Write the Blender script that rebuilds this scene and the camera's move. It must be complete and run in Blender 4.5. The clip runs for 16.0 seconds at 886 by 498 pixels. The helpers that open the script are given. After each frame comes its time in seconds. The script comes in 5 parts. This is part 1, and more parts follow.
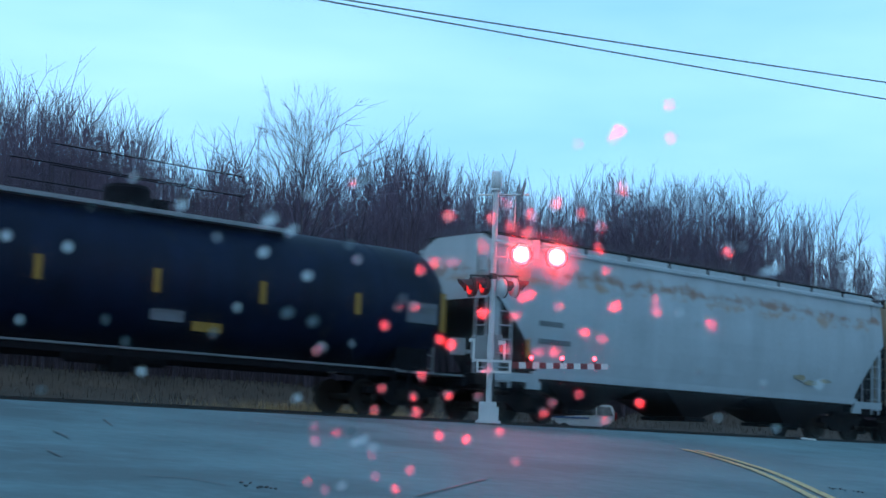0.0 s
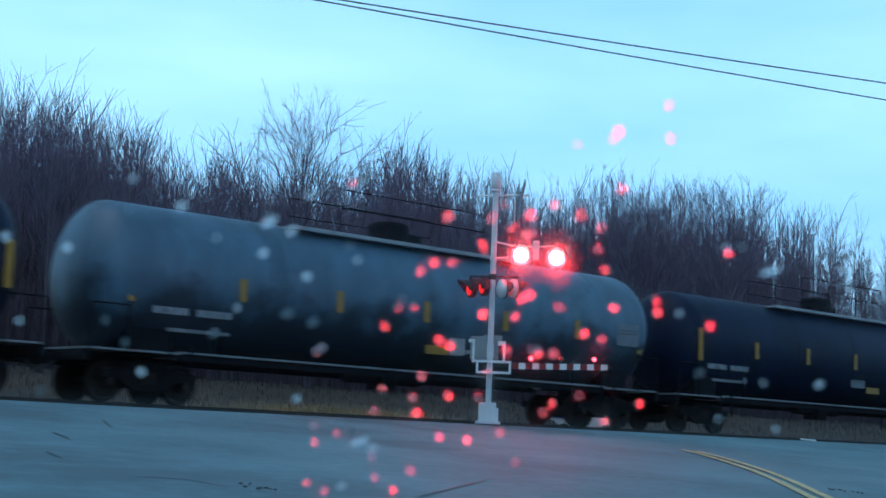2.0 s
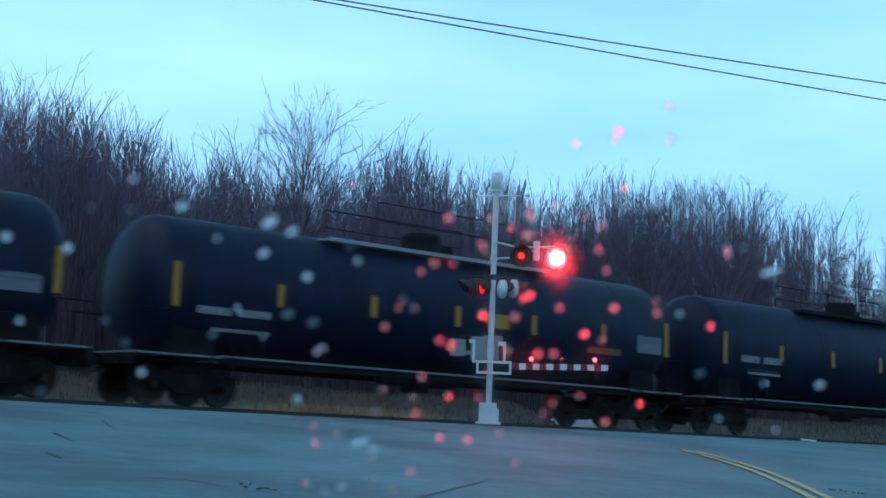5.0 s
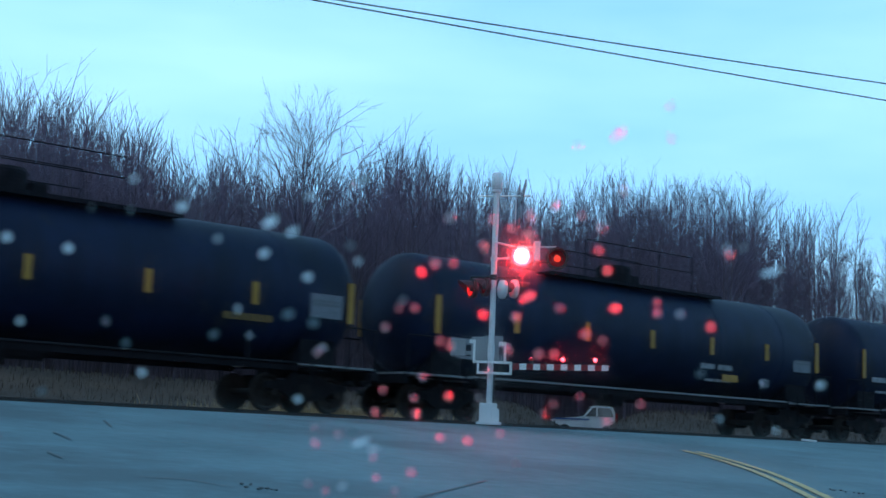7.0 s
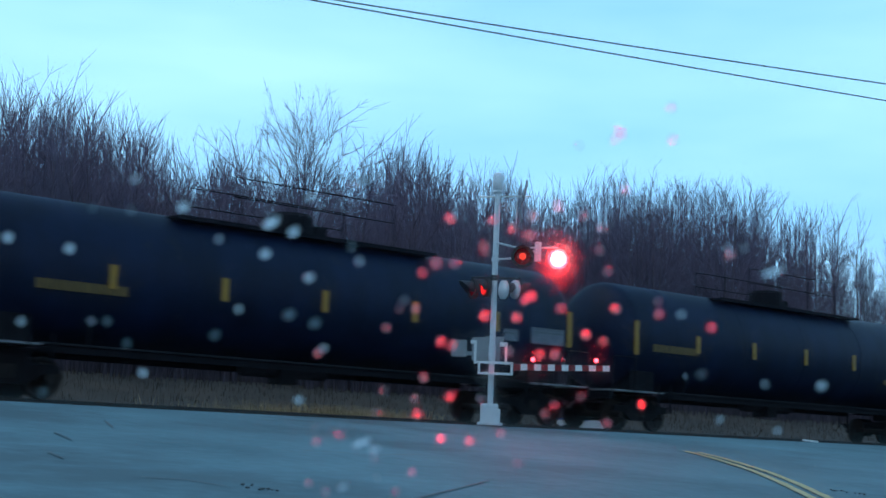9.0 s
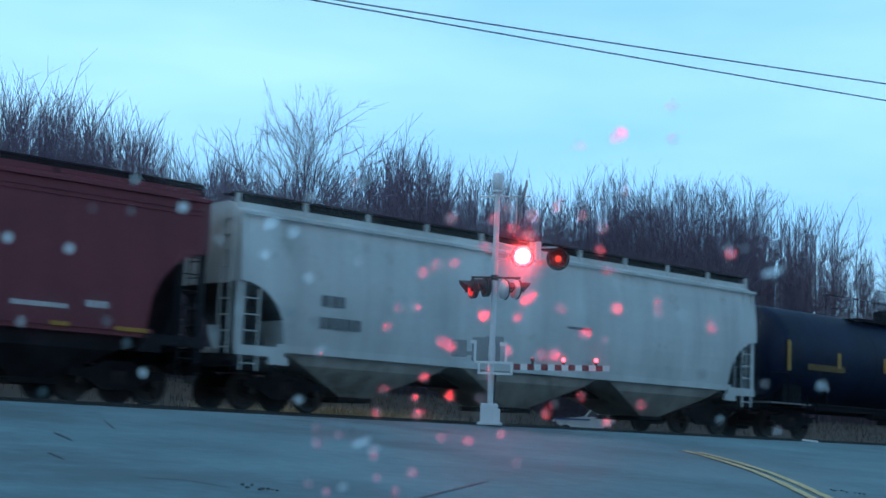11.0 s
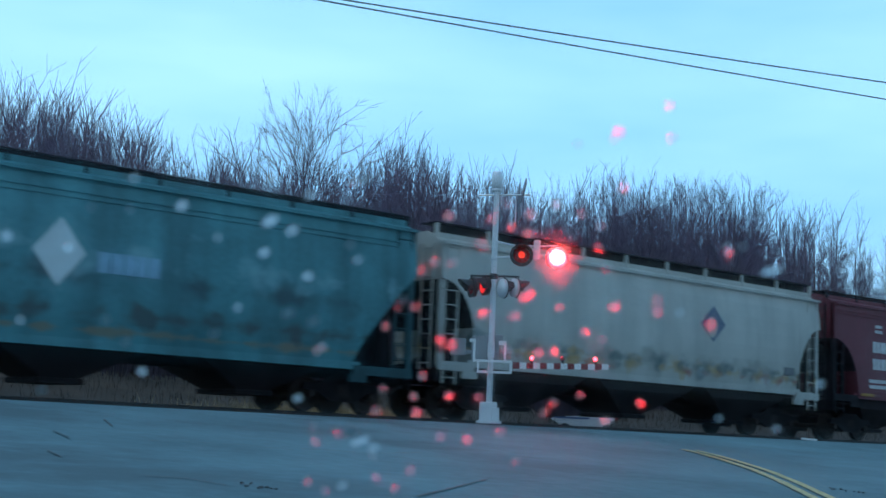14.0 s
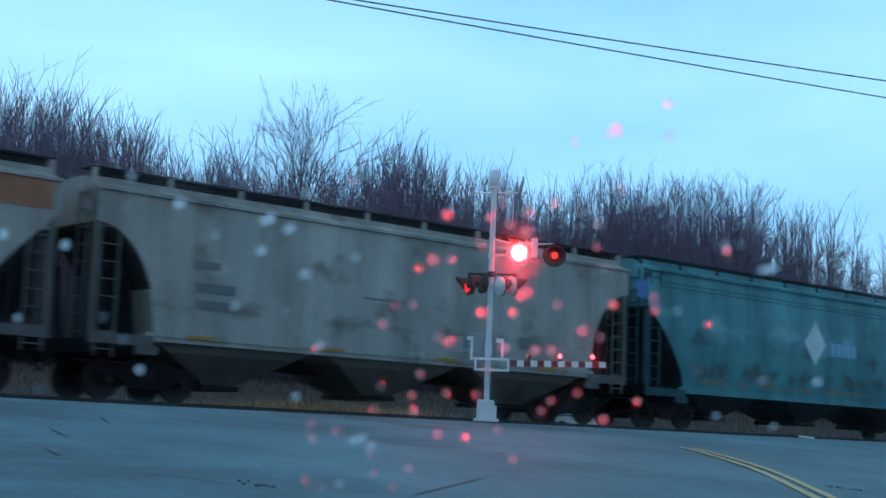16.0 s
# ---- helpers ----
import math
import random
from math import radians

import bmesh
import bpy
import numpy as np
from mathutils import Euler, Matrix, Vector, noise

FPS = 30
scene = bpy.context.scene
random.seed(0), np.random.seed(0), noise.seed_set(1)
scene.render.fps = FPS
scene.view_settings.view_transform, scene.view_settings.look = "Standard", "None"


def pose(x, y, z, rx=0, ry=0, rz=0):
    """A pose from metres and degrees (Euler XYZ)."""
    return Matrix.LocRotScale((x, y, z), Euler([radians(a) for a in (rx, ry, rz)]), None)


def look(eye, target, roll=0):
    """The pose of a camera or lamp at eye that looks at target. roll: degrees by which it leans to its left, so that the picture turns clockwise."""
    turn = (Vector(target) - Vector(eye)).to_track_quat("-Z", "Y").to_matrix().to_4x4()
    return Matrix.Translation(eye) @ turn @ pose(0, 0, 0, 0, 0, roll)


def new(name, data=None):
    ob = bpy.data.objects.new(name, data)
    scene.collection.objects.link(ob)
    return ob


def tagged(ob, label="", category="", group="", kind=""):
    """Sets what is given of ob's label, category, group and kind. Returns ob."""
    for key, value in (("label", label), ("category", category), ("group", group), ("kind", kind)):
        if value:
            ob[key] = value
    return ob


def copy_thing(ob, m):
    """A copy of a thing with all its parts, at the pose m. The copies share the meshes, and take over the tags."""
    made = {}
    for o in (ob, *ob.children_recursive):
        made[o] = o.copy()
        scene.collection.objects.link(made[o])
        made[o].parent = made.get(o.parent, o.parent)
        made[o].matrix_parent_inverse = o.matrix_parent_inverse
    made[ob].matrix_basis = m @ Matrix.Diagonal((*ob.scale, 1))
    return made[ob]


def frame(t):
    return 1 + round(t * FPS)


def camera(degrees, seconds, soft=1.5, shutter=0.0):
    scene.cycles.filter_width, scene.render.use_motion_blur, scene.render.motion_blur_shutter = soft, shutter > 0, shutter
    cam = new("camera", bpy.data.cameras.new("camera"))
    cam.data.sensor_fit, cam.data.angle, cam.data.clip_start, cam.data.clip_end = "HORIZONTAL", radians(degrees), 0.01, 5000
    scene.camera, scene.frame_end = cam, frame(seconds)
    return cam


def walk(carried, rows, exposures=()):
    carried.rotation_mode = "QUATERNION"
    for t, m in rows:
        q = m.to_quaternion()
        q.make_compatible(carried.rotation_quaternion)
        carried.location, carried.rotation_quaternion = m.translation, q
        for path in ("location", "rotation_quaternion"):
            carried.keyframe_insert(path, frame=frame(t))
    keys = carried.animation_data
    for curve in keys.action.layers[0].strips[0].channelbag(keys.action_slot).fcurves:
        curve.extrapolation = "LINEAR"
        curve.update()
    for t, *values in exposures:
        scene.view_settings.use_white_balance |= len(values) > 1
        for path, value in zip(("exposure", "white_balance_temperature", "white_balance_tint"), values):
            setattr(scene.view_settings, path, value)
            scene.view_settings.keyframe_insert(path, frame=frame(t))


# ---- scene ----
# ---- camera: hand-held behind the windscreen of a standing car ----
cam = camera(34.82, 16.0, soft=1.45, shutter=0.35)
cam.data.dof.use_dof, cam.data.dof.focus_distance, cam.data.dof.aperture_fstop = True, 35.0, 12.0
walk(cam, [
    (0.0, pose(0, 0, 1.35, 97.590, -2.340, -41.073)),
    (1.0, pose(0, 0, 1.35, 97.616, -2.338, -41.089)),
    (2.0, pose(0, 0, 1.35, 97.620, -2.339, -41.085)),
    (3.0, pose(0, 0, 1.35, 97.622, -2.340, -41.075)),
    (4.0, pose(0, 0, 1.35, 97.629, -2.340, -41.071)),
    (6.5, pose(0, 0, 1.35, 97.642, -2.342, -41.062)),
    (7.5, pose(0, 0, 1.35, 97.646, -2.345, -41.039)),
    (8.5, pose(0, 0, 1.35, 97.659, -2.347, -41.021)),
    (9.0, pose(0, 0, 1.35, 97.661, -2.349, -41.010)),
    (11.5, pose(0, 0, 1.35, 97.652, -2.348, -41.016)),
    (12.5, pose(0, 0, 1.35, 97.641, -2.348, -41.016)),
    (13.2, pose(0, 0, 1.35, 97.627, -2.348, -41.014)),
    (13.5, pose(0, 0, 1.35, 97.616, -2.347, -41.025)),
    (14.0, pose(0, 0, 1.35, 97.601, -2.343, -41.050)),
    (14.5, pose(0, 0, 1.35, 97.581, -2.340, -41.073)),
    (15.0, pose(0, 0, 1.35, 97.559, -2.337, -41.094)),
    (15.5, pose(0, 0, 1.35, 97.544, -2.334, -41.121)),
    (16.0, pose(0, 0, 1.35, 97.518, -2.329, -41.155)),
], exposures=[(0.0, 0.05), (9.2, 0.05), (11.3, -0.02), (16.0, -0.02)])

# ---- world: overcast winter dusk ----
world = bpy.data.worlds.new("overcast_dusk")
scene.world = world
world.use_nodes = True
wn, wl = world.node_tree.nodes, world.node_tree.links
wn.clear()
w_out = wn.new("ShaderNodeOutputWorld")
w_sky = wn.new("ShaderNodeTexSky")
w_sky.sky_type, w_sky.sun_disc = "NISHITA", False
w_sky.sun_elevation, w_sky.sun_rotation = radians(12), radians(200)
w_sky_bg = wn.new("ShaderNodeBackground")
w_sky_bg.inputs["Strength"].default_value = 0.03
w_cloud_bg = wn.new("ShaderNodeBackground")
w_cloud_bg.inputs["Strength"].default_value = 0.95
w_co = wn.new("ShaderNodeTexCoord")
w_map = wn.new("ShaderNodeMapping")
w_map.inputs["Scale"].default_value = (1.2, 1.2, 5.0)
w_noise = wn.new("ShaderNodeTexNoise")
w_noise.inputs["Scale"].default_value = 2.2
w_noise.inputs["Detail"].default_value = 4
w_ramp = wn.new("ShaderNodeValToRGB")
w_ramp.color_ramp.elements[0].position, w_ramp.color_ramp.elements[0].color = 0.32, (0.25, 0.67, 1.16, 1)
w_ramp.color_ramp.elements[1].position, w_ramp.color_ramp.elements[1].color = 0.68, (0.44, 0.90, 1.34, 1)
w_add = wn.new("ShaderNodeAddShader")
wl.new(w_co.outputs["Generated"], w_map.inputs["Vector"])
wl.new(w_map.outputs["Vector"], w_noise.inputs["Vector"])
wl.new(w_noise.outputs["Fac"], w_ramp.inputs["Fac"])
w_sep = wn.new("ShaderNodeSeparateXYZ")
w_fall = wn.new("ShaderNodeMapRange")
w_fall.interpolation_type = "SMOOTHSTEP"
w_fall.inputs["From Min"].default_value, w_fall.inputs["From Max"].default_value = 0.22, 0.75
w_fall.inputs["To Min"].default_value, w_fall.inputs["To Max"].default_value = 0.0, 1.0
w_dim = wn.new("ShaderNodeMixRGB")
w_dim.inputs["Color2"].default_value = (0.125, 0.35, 0.60, 1)
wl.new(w_co.outputs["Generated"], w_sep.inputs[0])
wl.new(w_sep.outputs["Z"], w_fall.inputs["Value"])
wl.new(w_ramp.outputs["Color"], w_dim.inputs["Color1"])
wl.new(w_fall.outputs["Result"], w_dim.inputs["Fac"])
wl.new(w_dim.outputs["Color"], w_cloud_bg.inputs["Color"])
wl.new(w_sky.outputs["Color"], w_sky_bg.inputs["Color"])
wl.new(w_sky_bg.outputs[0], w_add.inputs[0])
wl.new(w_cloud_bg.outputs[0], w_add.inputs[1])
wl.new(w_add.outputs[0], w_out.inputs["Surface"])

sun_data = bpy.data.lights.new("sun", "SUN")
sun_data.energy, sun_data.angle, sun_data.color = 0.5, radians(40), (1.0, 0.95, 0.88)
sun = new("sun", sun_data)
sun.matrix_world = look((-30, 15, 60), (0, 0, 0))


# ---- materials ----
def mat(name, base, rough=0.7, metal=0.0, var=0.2, scale=2.0, bump=0.15, dirt=None, dirt_at=0.58,
        dirt_scale=1.2, streak=0.0, island=0.0, spec=0.5, coat=0.0, bands=()):
    """Paint or mineral with variation at two scales, patches of dirt or rust, and streaks that run down."""
    m = bpy.data.materials.new(name)
    m.use_nodes = True
    n, l = m.node_tree.nodes, m.node_tree.links
    b = n["Principled BSDF"]
    b.inputs["Roughness"].default_value, b.inputs["Metallic"].default_value = rough, metal
    b.inputs["Specular IOR Level"].default_value = spec
    b.inputs["Coat Weight"].default_value = coat
    co = n.new("ShaderNodeTexCoord")
    big = n.new("ShaderNodeTexNoise")
    big.inputs["Scale"].default_value, big.inputs["Detail"].default_value = scale, 5
    fine = n.new("ShaderNodeTexNoise")
    fine.inputs["Scale"].default_value, fine.inputs["Detail"].default_value = scale * 14, 4
    l.new(co.outputs["Object"], big.inputs["Vector"])
    l.new(co.outputs["Object"], fine.inputs["Vector"])
    add = n.new("ShaderNodeMath")
    add.operation = "MULTIPLY_ADD"
    add.inputs[1].default_value = 0.45
    l.new(fine.outputs["Fac"], add.inputs[0])
    l.new(big.outputs["Fac"], add.inputs[2])
    ramp = n.new("ShaderNodeMapRange")
    ramp.inputs["From Min"].default_value, ramp.inputs["From Max"].default_value = 0.45, 1.0
    ramp.inputs["To Min"].default_value, ramp.inputs["To Max"].default_value = 1 - var, 1 + var
    l.new(add.outputs[0], ramp.inputs["Value"])
    mul = n.new("ShaderNodeVectorMath")
    mul.operation = "SCALE"
    mul.inputs[0].default_value = base[:3]
    l.new(ramp.outputs["Result"], mul.inputs["Scale"])
    last = mul.outputs["Vector"]
    if island:
        geo = n.new("ShaderNodeNewGeometry")
        ir = n.new("ShaderNodeMapRange")
        ir.inputs["To Min"].default_value, ir.inputs["To Max"].default_value = 1 - island, 1 + island
        l.new(geo.outputs["Random Per Island"], ir.inputs["Value"])
        m2 = n.new("ShaderNodeVectorMath")
        m2.operation = "SCALE"
        l.new(last, m2.inputs[0])
        l.new(ir.outputs["Result"], m2.inputs["Scale"])
        last = m2.outputs["Vector"]
    if streak:
        mp = n.new("ShaderNodeMapping")
        mp.inputs["Scale"].default_value = (1.25, 1.25, 0.13)
        l.new(co.outputs["Object"], mp.inputs["Vector"])
        st = n.new("ShaderNodeTexNoise")
        st.inputs["Scale"].default_value, st.inputs["Detail"].default_value = 1.0, 5
        l.new(mp.outputs["Vector"], st.inputs["Vector"])
        sr = n.new("ShaderNodeMapRange")
        sr.inputs["From Min"].default_value, sr.inputs["From Max"].default_value = 0.35, 0.7
        sr.inputs["To Min"].default_value, sr.inputs["To Max"].default_value = 1 + streak * 0.4, 1 - streak
        l.new(st.outputs["Fac"], sr.inputs["Value"])
        m3 = n.new("ShaderNodeVectorMath")
        m3.operation = "SCALE"
        l.new(last, m3.inputs[0])
        l.new(sr.outputs["Result"], m3.inputs["Scale"])
        last = m3.outputs["Vector"]
    if dirt:
        dn = n.new("ShaderNodeTexNoise")
        dn.inputs["Scale"].default_value, dn.inputs["Detail"].default_value = dirt_scale, 6
        dn.inputs["Roughness"].default_value = 0.65
        l.new(co.outputs["Object"], dn.inputs["Vector"])
        dr = n.new("ShaderNodeMapRange")
        dr.inputs["From Min"].default_value, dr.inputs["From Max"].default_value = dirt_at, dirt_at + 0.12
        l.new(dn.outputs["Fac"], dr.inputs["Value"])
        mix = n.new("ShaderNodeMix")
        mix.data_type = "RGBA"
        mix.inputs["B"].default_value = (*dirt[:3], 1)
        for s in mix.inputs:
            if s.name == "A" and s.type == "RGBA":
                l.new(last, s)
            if s.name == "B" and s.type == "RGBA":
                s.default_value = (*dirt[:3], 1)
        l.new(dr.outputs["Result"], mix.inputs["Factor"])
        last = [o for o in mix.outputs if o.type == "RGBA"][0]
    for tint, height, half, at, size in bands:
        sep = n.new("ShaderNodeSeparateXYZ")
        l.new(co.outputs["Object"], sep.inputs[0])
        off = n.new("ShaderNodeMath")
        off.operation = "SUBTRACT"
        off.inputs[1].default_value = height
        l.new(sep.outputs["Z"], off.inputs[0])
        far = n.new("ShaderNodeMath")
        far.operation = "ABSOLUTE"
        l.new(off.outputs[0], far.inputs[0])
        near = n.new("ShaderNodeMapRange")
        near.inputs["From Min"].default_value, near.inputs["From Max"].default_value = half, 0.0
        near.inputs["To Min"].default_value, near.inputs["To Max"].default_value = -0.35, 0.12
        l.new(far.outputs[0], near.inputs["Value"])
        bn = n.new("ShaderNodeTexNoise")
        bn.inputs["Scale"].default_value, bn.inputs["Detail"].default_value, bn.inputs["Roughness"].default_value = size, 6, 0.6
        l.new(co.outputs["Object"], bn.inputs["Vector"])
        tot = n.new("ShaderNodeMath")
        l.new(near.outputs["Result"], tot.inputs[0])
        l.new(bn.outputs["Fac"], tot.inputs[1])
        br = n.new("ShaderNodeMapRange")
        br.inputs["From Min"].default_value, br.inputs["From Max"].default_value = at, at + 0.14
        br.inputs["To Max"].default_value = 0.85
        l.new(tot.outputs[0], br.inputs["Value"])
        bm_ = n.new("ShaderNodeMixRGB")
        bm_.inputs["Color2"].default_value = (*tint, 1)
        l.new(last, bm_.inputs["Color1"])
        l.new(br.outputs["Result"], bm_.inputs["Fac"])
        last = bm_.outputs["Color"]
    l.new(last, b.inputs["Base Color"])
    if bump:
        bp = n.new("ShaderNodeBump")
        bp.inputs["Strength"].default_value, bp.inputs["Distance"].default_value = bump, 0.02
        l.new(fine.outputs["Fac"], bp.inputs["Height"])
        l.new(bp.outputs["Normal"], b.inputs["Normal"])
    return m


def glow(name, colour, strength):
    m = bpy.data.materials.new(name)
    m.use_nodes = True
    b = m.node_tree.nodes["Principled BSDF"]
    b.inputs["Base Color"].default_value = (0.3, 0.01, 0.01, 1)
    b.inputs["Emission Color"].default_value = (*colour, 1)
    b.inputs["Emission Strength"].default_value = strength
    return m


M_ASPHALT = mat("asphalt", (0.118, 0.212, 0.236), rough=0.75, spec=0.22, var=0.34, scale=0.35, bump=0.35, dirt=(0.088, 0.142, 0.158), dirt_at=0.5, dirt_scale=0.25)
M_CRACK = mat("tar_seal", (0.055, 0.06, 0.062), rough=0.5, var=0.3, scale=3)
M_YELLOW_LINE = mat("road_paint_yellow", (0.56, 0.44, 0.19), rough=0.7, var=0.25, scale=6, dirt=(0.12, 0.11, 0.09), dirt_at=0.57, dirt_scale=5)
M_EARTH = mat("dry_earth_grass", (0.06, 0.040, 0.028), rough=0.95, var=0.4, scale=0.6, bump=0.6, dirt=(0.085, 0.056, 0.036), dirt_at=0.55, dirt_scale=0.5)
M_BALLAST = mat("ballast", (0.055, 0.048, 0.045), rough=0.95, var=0.4, scale=8, bump=0.8, island=0.35)
M_GRASS = mat("dead_grass", (0.55, 0.40, 0.22), rough=0.9, var=0.25, scale=3, bump=0, island=0.4)
M_BARK = mat("bark", (0.105, 0.082, 0.105), rough=0.9, var=0.3, scale=1.5, bump=0.3)
M_TWIG = mat("twigs", (0.105, 0.082, 0.125), rough=0.9, var=0.25, scale=1.0, bump=0, island=0.3)
M_BRUSH = mat("brush", (0.075, 0.054, 0.072), rough=0.95, var=0.3, scale=1.0, bump=0, island=0.4)
M_RAIL = mat("rail_steel", (0.04, 0.03, 0.027), rough=0.55, metal=0.5, var=0.3, scale=4)
M_TIE = mat("tie_wood", (0.09, 0.075, 0.06), rough=0.9, var=0.3, scale=3)
M_GALV = mat("galvanised_paint", (0.66, 0.67, 0.68), rough=0.5, metal=0.1, var=0.12, scale=4, dirt=(0.4, 0.39, 0.37), dirt_at=0.62, dirt_scale=4)
M_WHITE = mat("white_paint", (0.78, 0.78, 0.76), rough=0.45, var=0.08, scale=4)
M_RED = mat("red_reflective", (0.22, 0.008, 0.012), rough=0.4, var=0.15, scale=6)
M_BLACK = mat("black_paint", (0.02, 0.02, 0.022), rough=0.5, var=0.3, scale=3)
M_LENS_CORE = glow("cooling_filament_glow", (1.0, 0.045, 0.02), 1.3)
M_LENS_OFF = mat("red_lens", (0.42, 0.012, 0.014), rough=0.15, var=0.15, scale=20, coat=0.6)
M_HOT = glow("white_hot_lens", (1.0, 0.80, 0.86), 5.0)
M_LIT = glow("lit_lens", (1.0, 0.009, 0.016), 520.0)
M_LIT_SMALL = glow("lit_gate_lamp", (1.0, 0.05, 0.08), 10.0)
M_LIT_SIDE = glow("lit_side_lens", (1.0, 0.02, 0.02), 1.1)
M_WIRE = mat("cable", (0.02, 0.02, 0.025), rough=0.6, var=0.2)
M_WHEEL = mat("wheel_steel", (0.03, 0.024, 0.022), rough=0.75, spec=0.15, var=0.4, scale=5)
M_TRUCK = mat("truck_iron", (0.012, 0.011, 0.013), rough=0.85, spec=0.12, var=0.4, scale=4)
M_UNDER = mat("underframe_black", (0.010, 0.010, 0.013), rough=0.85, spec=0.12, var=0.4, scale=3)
M_REFLECT = mat("yellow_reflector", (0.36, 0.18, 0.015), rough=0.45, var=0.15, scale=5)
M_YELLOW_DULL = mat("faded_yellow_paint", (0.15, 0.085, 0.018), rough=0.7, var=0.4, scale=5, dirt=(0.02, 0.02, 0.025), dirt_at=0.56, dirt_scale=5)
M_STENCIL = mat("white_stencil", (0.55, 0.55, 0.55), rough=0.6, var=0.25, scale=6)
M_STENCIL_DULL = mat("dull_stencil", (0.24, 0.25, 0.27), rough=0.7, var=0.35, scale=5, dirt=(0.06, 0.065, 0.08), dirt_at=0.55, dirt_scale=6)
M_LOGO_BLUE_PALE = mat("faded_blue_lettering", (0.20, 0.38, 0.50), rough=0.6, var=0.2, scale=4)
M_GREYSTENCIL = mat("grey_stencil", (0.12, 0.13, 0.14), rough=0.6, var=0.25, scale=6)
M_PLACARD = mat("placard_grey", (0.15, 0.165, 0.19), rough=0.6, var=0.2, scale=5)
M_TANK_BLACK = mat("tank_black", (0.004, 0.010, 0.032), rough=0.55, spec=0.2, var=0.45, scale=0.8, streak=0.35, dirt=(0.016, 0.019, 0.026), dirt_at=0.6, dirt_scale=1.0)
# both blues turn near-black towards the bottom of the tank
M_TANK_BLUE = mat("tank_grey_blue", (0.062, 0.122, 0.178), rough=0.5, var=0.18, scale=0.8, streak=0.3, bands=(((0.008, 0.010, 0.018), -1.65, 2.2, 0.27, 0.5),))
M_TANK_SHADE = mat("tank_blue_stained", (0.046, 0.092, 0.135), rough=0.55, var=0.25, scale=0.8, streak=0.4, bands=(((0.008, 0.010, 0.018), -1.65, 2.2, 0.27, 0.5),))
M_TANK_WALK = mat("tank_walkway", (0.30, 0.31, 0.33), rough=0.6, metal=0.3, var=0.2, scale=4)
M_SILL_LIGHT = mat("sill_grey", (0.20, 0.21, 0.22), rough=0.6, var=0.3, scale=3)
M_HOP_WHITE = mat("hopper_white_rust", (0.44, 0.49, 0.52), rough=0.6, var=0.12, scale=0.7, streak=0.12, dirt=(0.36, 0.36, 0.34), dirt_at=0.62, dirt_scale=0.6, bands=(((0.30, 0.12, 0.055), 3.95, 0.85, 0.535, 1.3), ((0.42, 0.24, 0.14), 3.7, 0.9, 0.60, 0.9)))
M_HOP_PALE = mat("hopper_pale", (0.54, 0.56, 0.55), rough=0.6, var=0.12, scale=0.7, streak=0.22, dirt=(0.33, 0.32, 0.29), dirt_at=0.6, dirt_scale=0.9)
M_HOP_RED = mat("hopper_oxide_red", (0.15, 0.022, 0.034), rough=0.6, var=0.2, scale=0.7, streak=0.2)
M_HOP_GREY = mat("hopper_light_grey", (0.43, 0.43, 0.39), rough=0.6, var=0.12, scale=0.8, streak=0.2, bands=(((0.26, 0.26, 0.23), 1.9, 1.0, 0.50, 0.9), ((0.42, 0.26, 0.09), 1.80, 0.85, 0.525, 1.3), ((0.08, 0.13, 0.13), 1.9, 0.85, 0.535, 1.7), ((0.30, 0.10, 0.08), 1.7, 0.6, 0.60, 2.4), ((0.48, 0.48, 0.42), 1.85, 0.6, 0.62, 2.9)))
M_HOP_TEAL = mat("hopper_teal", (0.062, 0.225, 0.25), rough=0.65, var=0.3, scale=0.7, streak=0.45, dirt=(0.10, 0.11, 0.10), dirt_at=0.62, dirt_scale=0.7, bands=(((0.03, 0.065, 0.075), 2.5, 1.5, 0.56, 0.7), ((0.05, 0.07, 0.07), 1.75, 0.8, 0.52, 1.2), ((0.20, 0.18, 0.12), 1.40, 0.35, 0.5, 1.5), ((0.17, 0.36, 0.39), 3.0, 1.5, 0.56, 0.8)))
M_HOP_RUST = mat("hopper_dirty_grey", (0.34, 0.33, 0.30), rough=0.7, var=0.22, scale=0.7, streak=0.4, dirt=(0.17, 0.15, 0.13), dirt_at=0.55, dirt_scale=0.8, bands=(((0.12, 0.11, 0.09), 2.0, 0.9, 0.58, 1.0), ((0.42, 0.40, 0.37), 2.9, 0.9, 0.62, 0.9)))
M_HOP_TAN = mat("hopper_tan", (0.42, 0.32, 0.22), rough=0.7, var=0.2, scale=0.9, streak=0.3)
M_LADDER_DIRTY = mat("dirty_ladder", (0.10, 0.095, 0.09), rough=0.8, var=0.3, scale=3)
M_TEAL_DULL = mat("dirty_teal", (0.02, 0.07, 0.08), rough=0.8, var=0.3, scale=3)
# near-black that holds shade as well as grime
M_SHADE_GRIME = mat("shade_and_grime", (0.018, 0.018, 0.02), rough=0.9, spec=0.12, var=0.4, scale=1.5)
M_BAY = mat("hopper_bay_brown", (0.10, 0.09, 0.078), rough=0.8, var=0.35, scale=1.2, streak=0.3)
# dark tone carries the unlit look of the sign's averted side
M_SIGN_BACK = mat("unlit_sign_back", (0.16, 0.15, 0.18), rough=0.6, metal=0.2, var=0.25, scale=4)
M_MECH = mat("gate_case_grey", (0.26, 0.27, 0.28), rough=0.6, var=0.2, scale=3)
M_GRASS_DULL = mat("short_dead_grass", (0.056, 0.036, 0.027), rough=0.95, var=0.3, scale=1.0, bump=0, island=0.4)
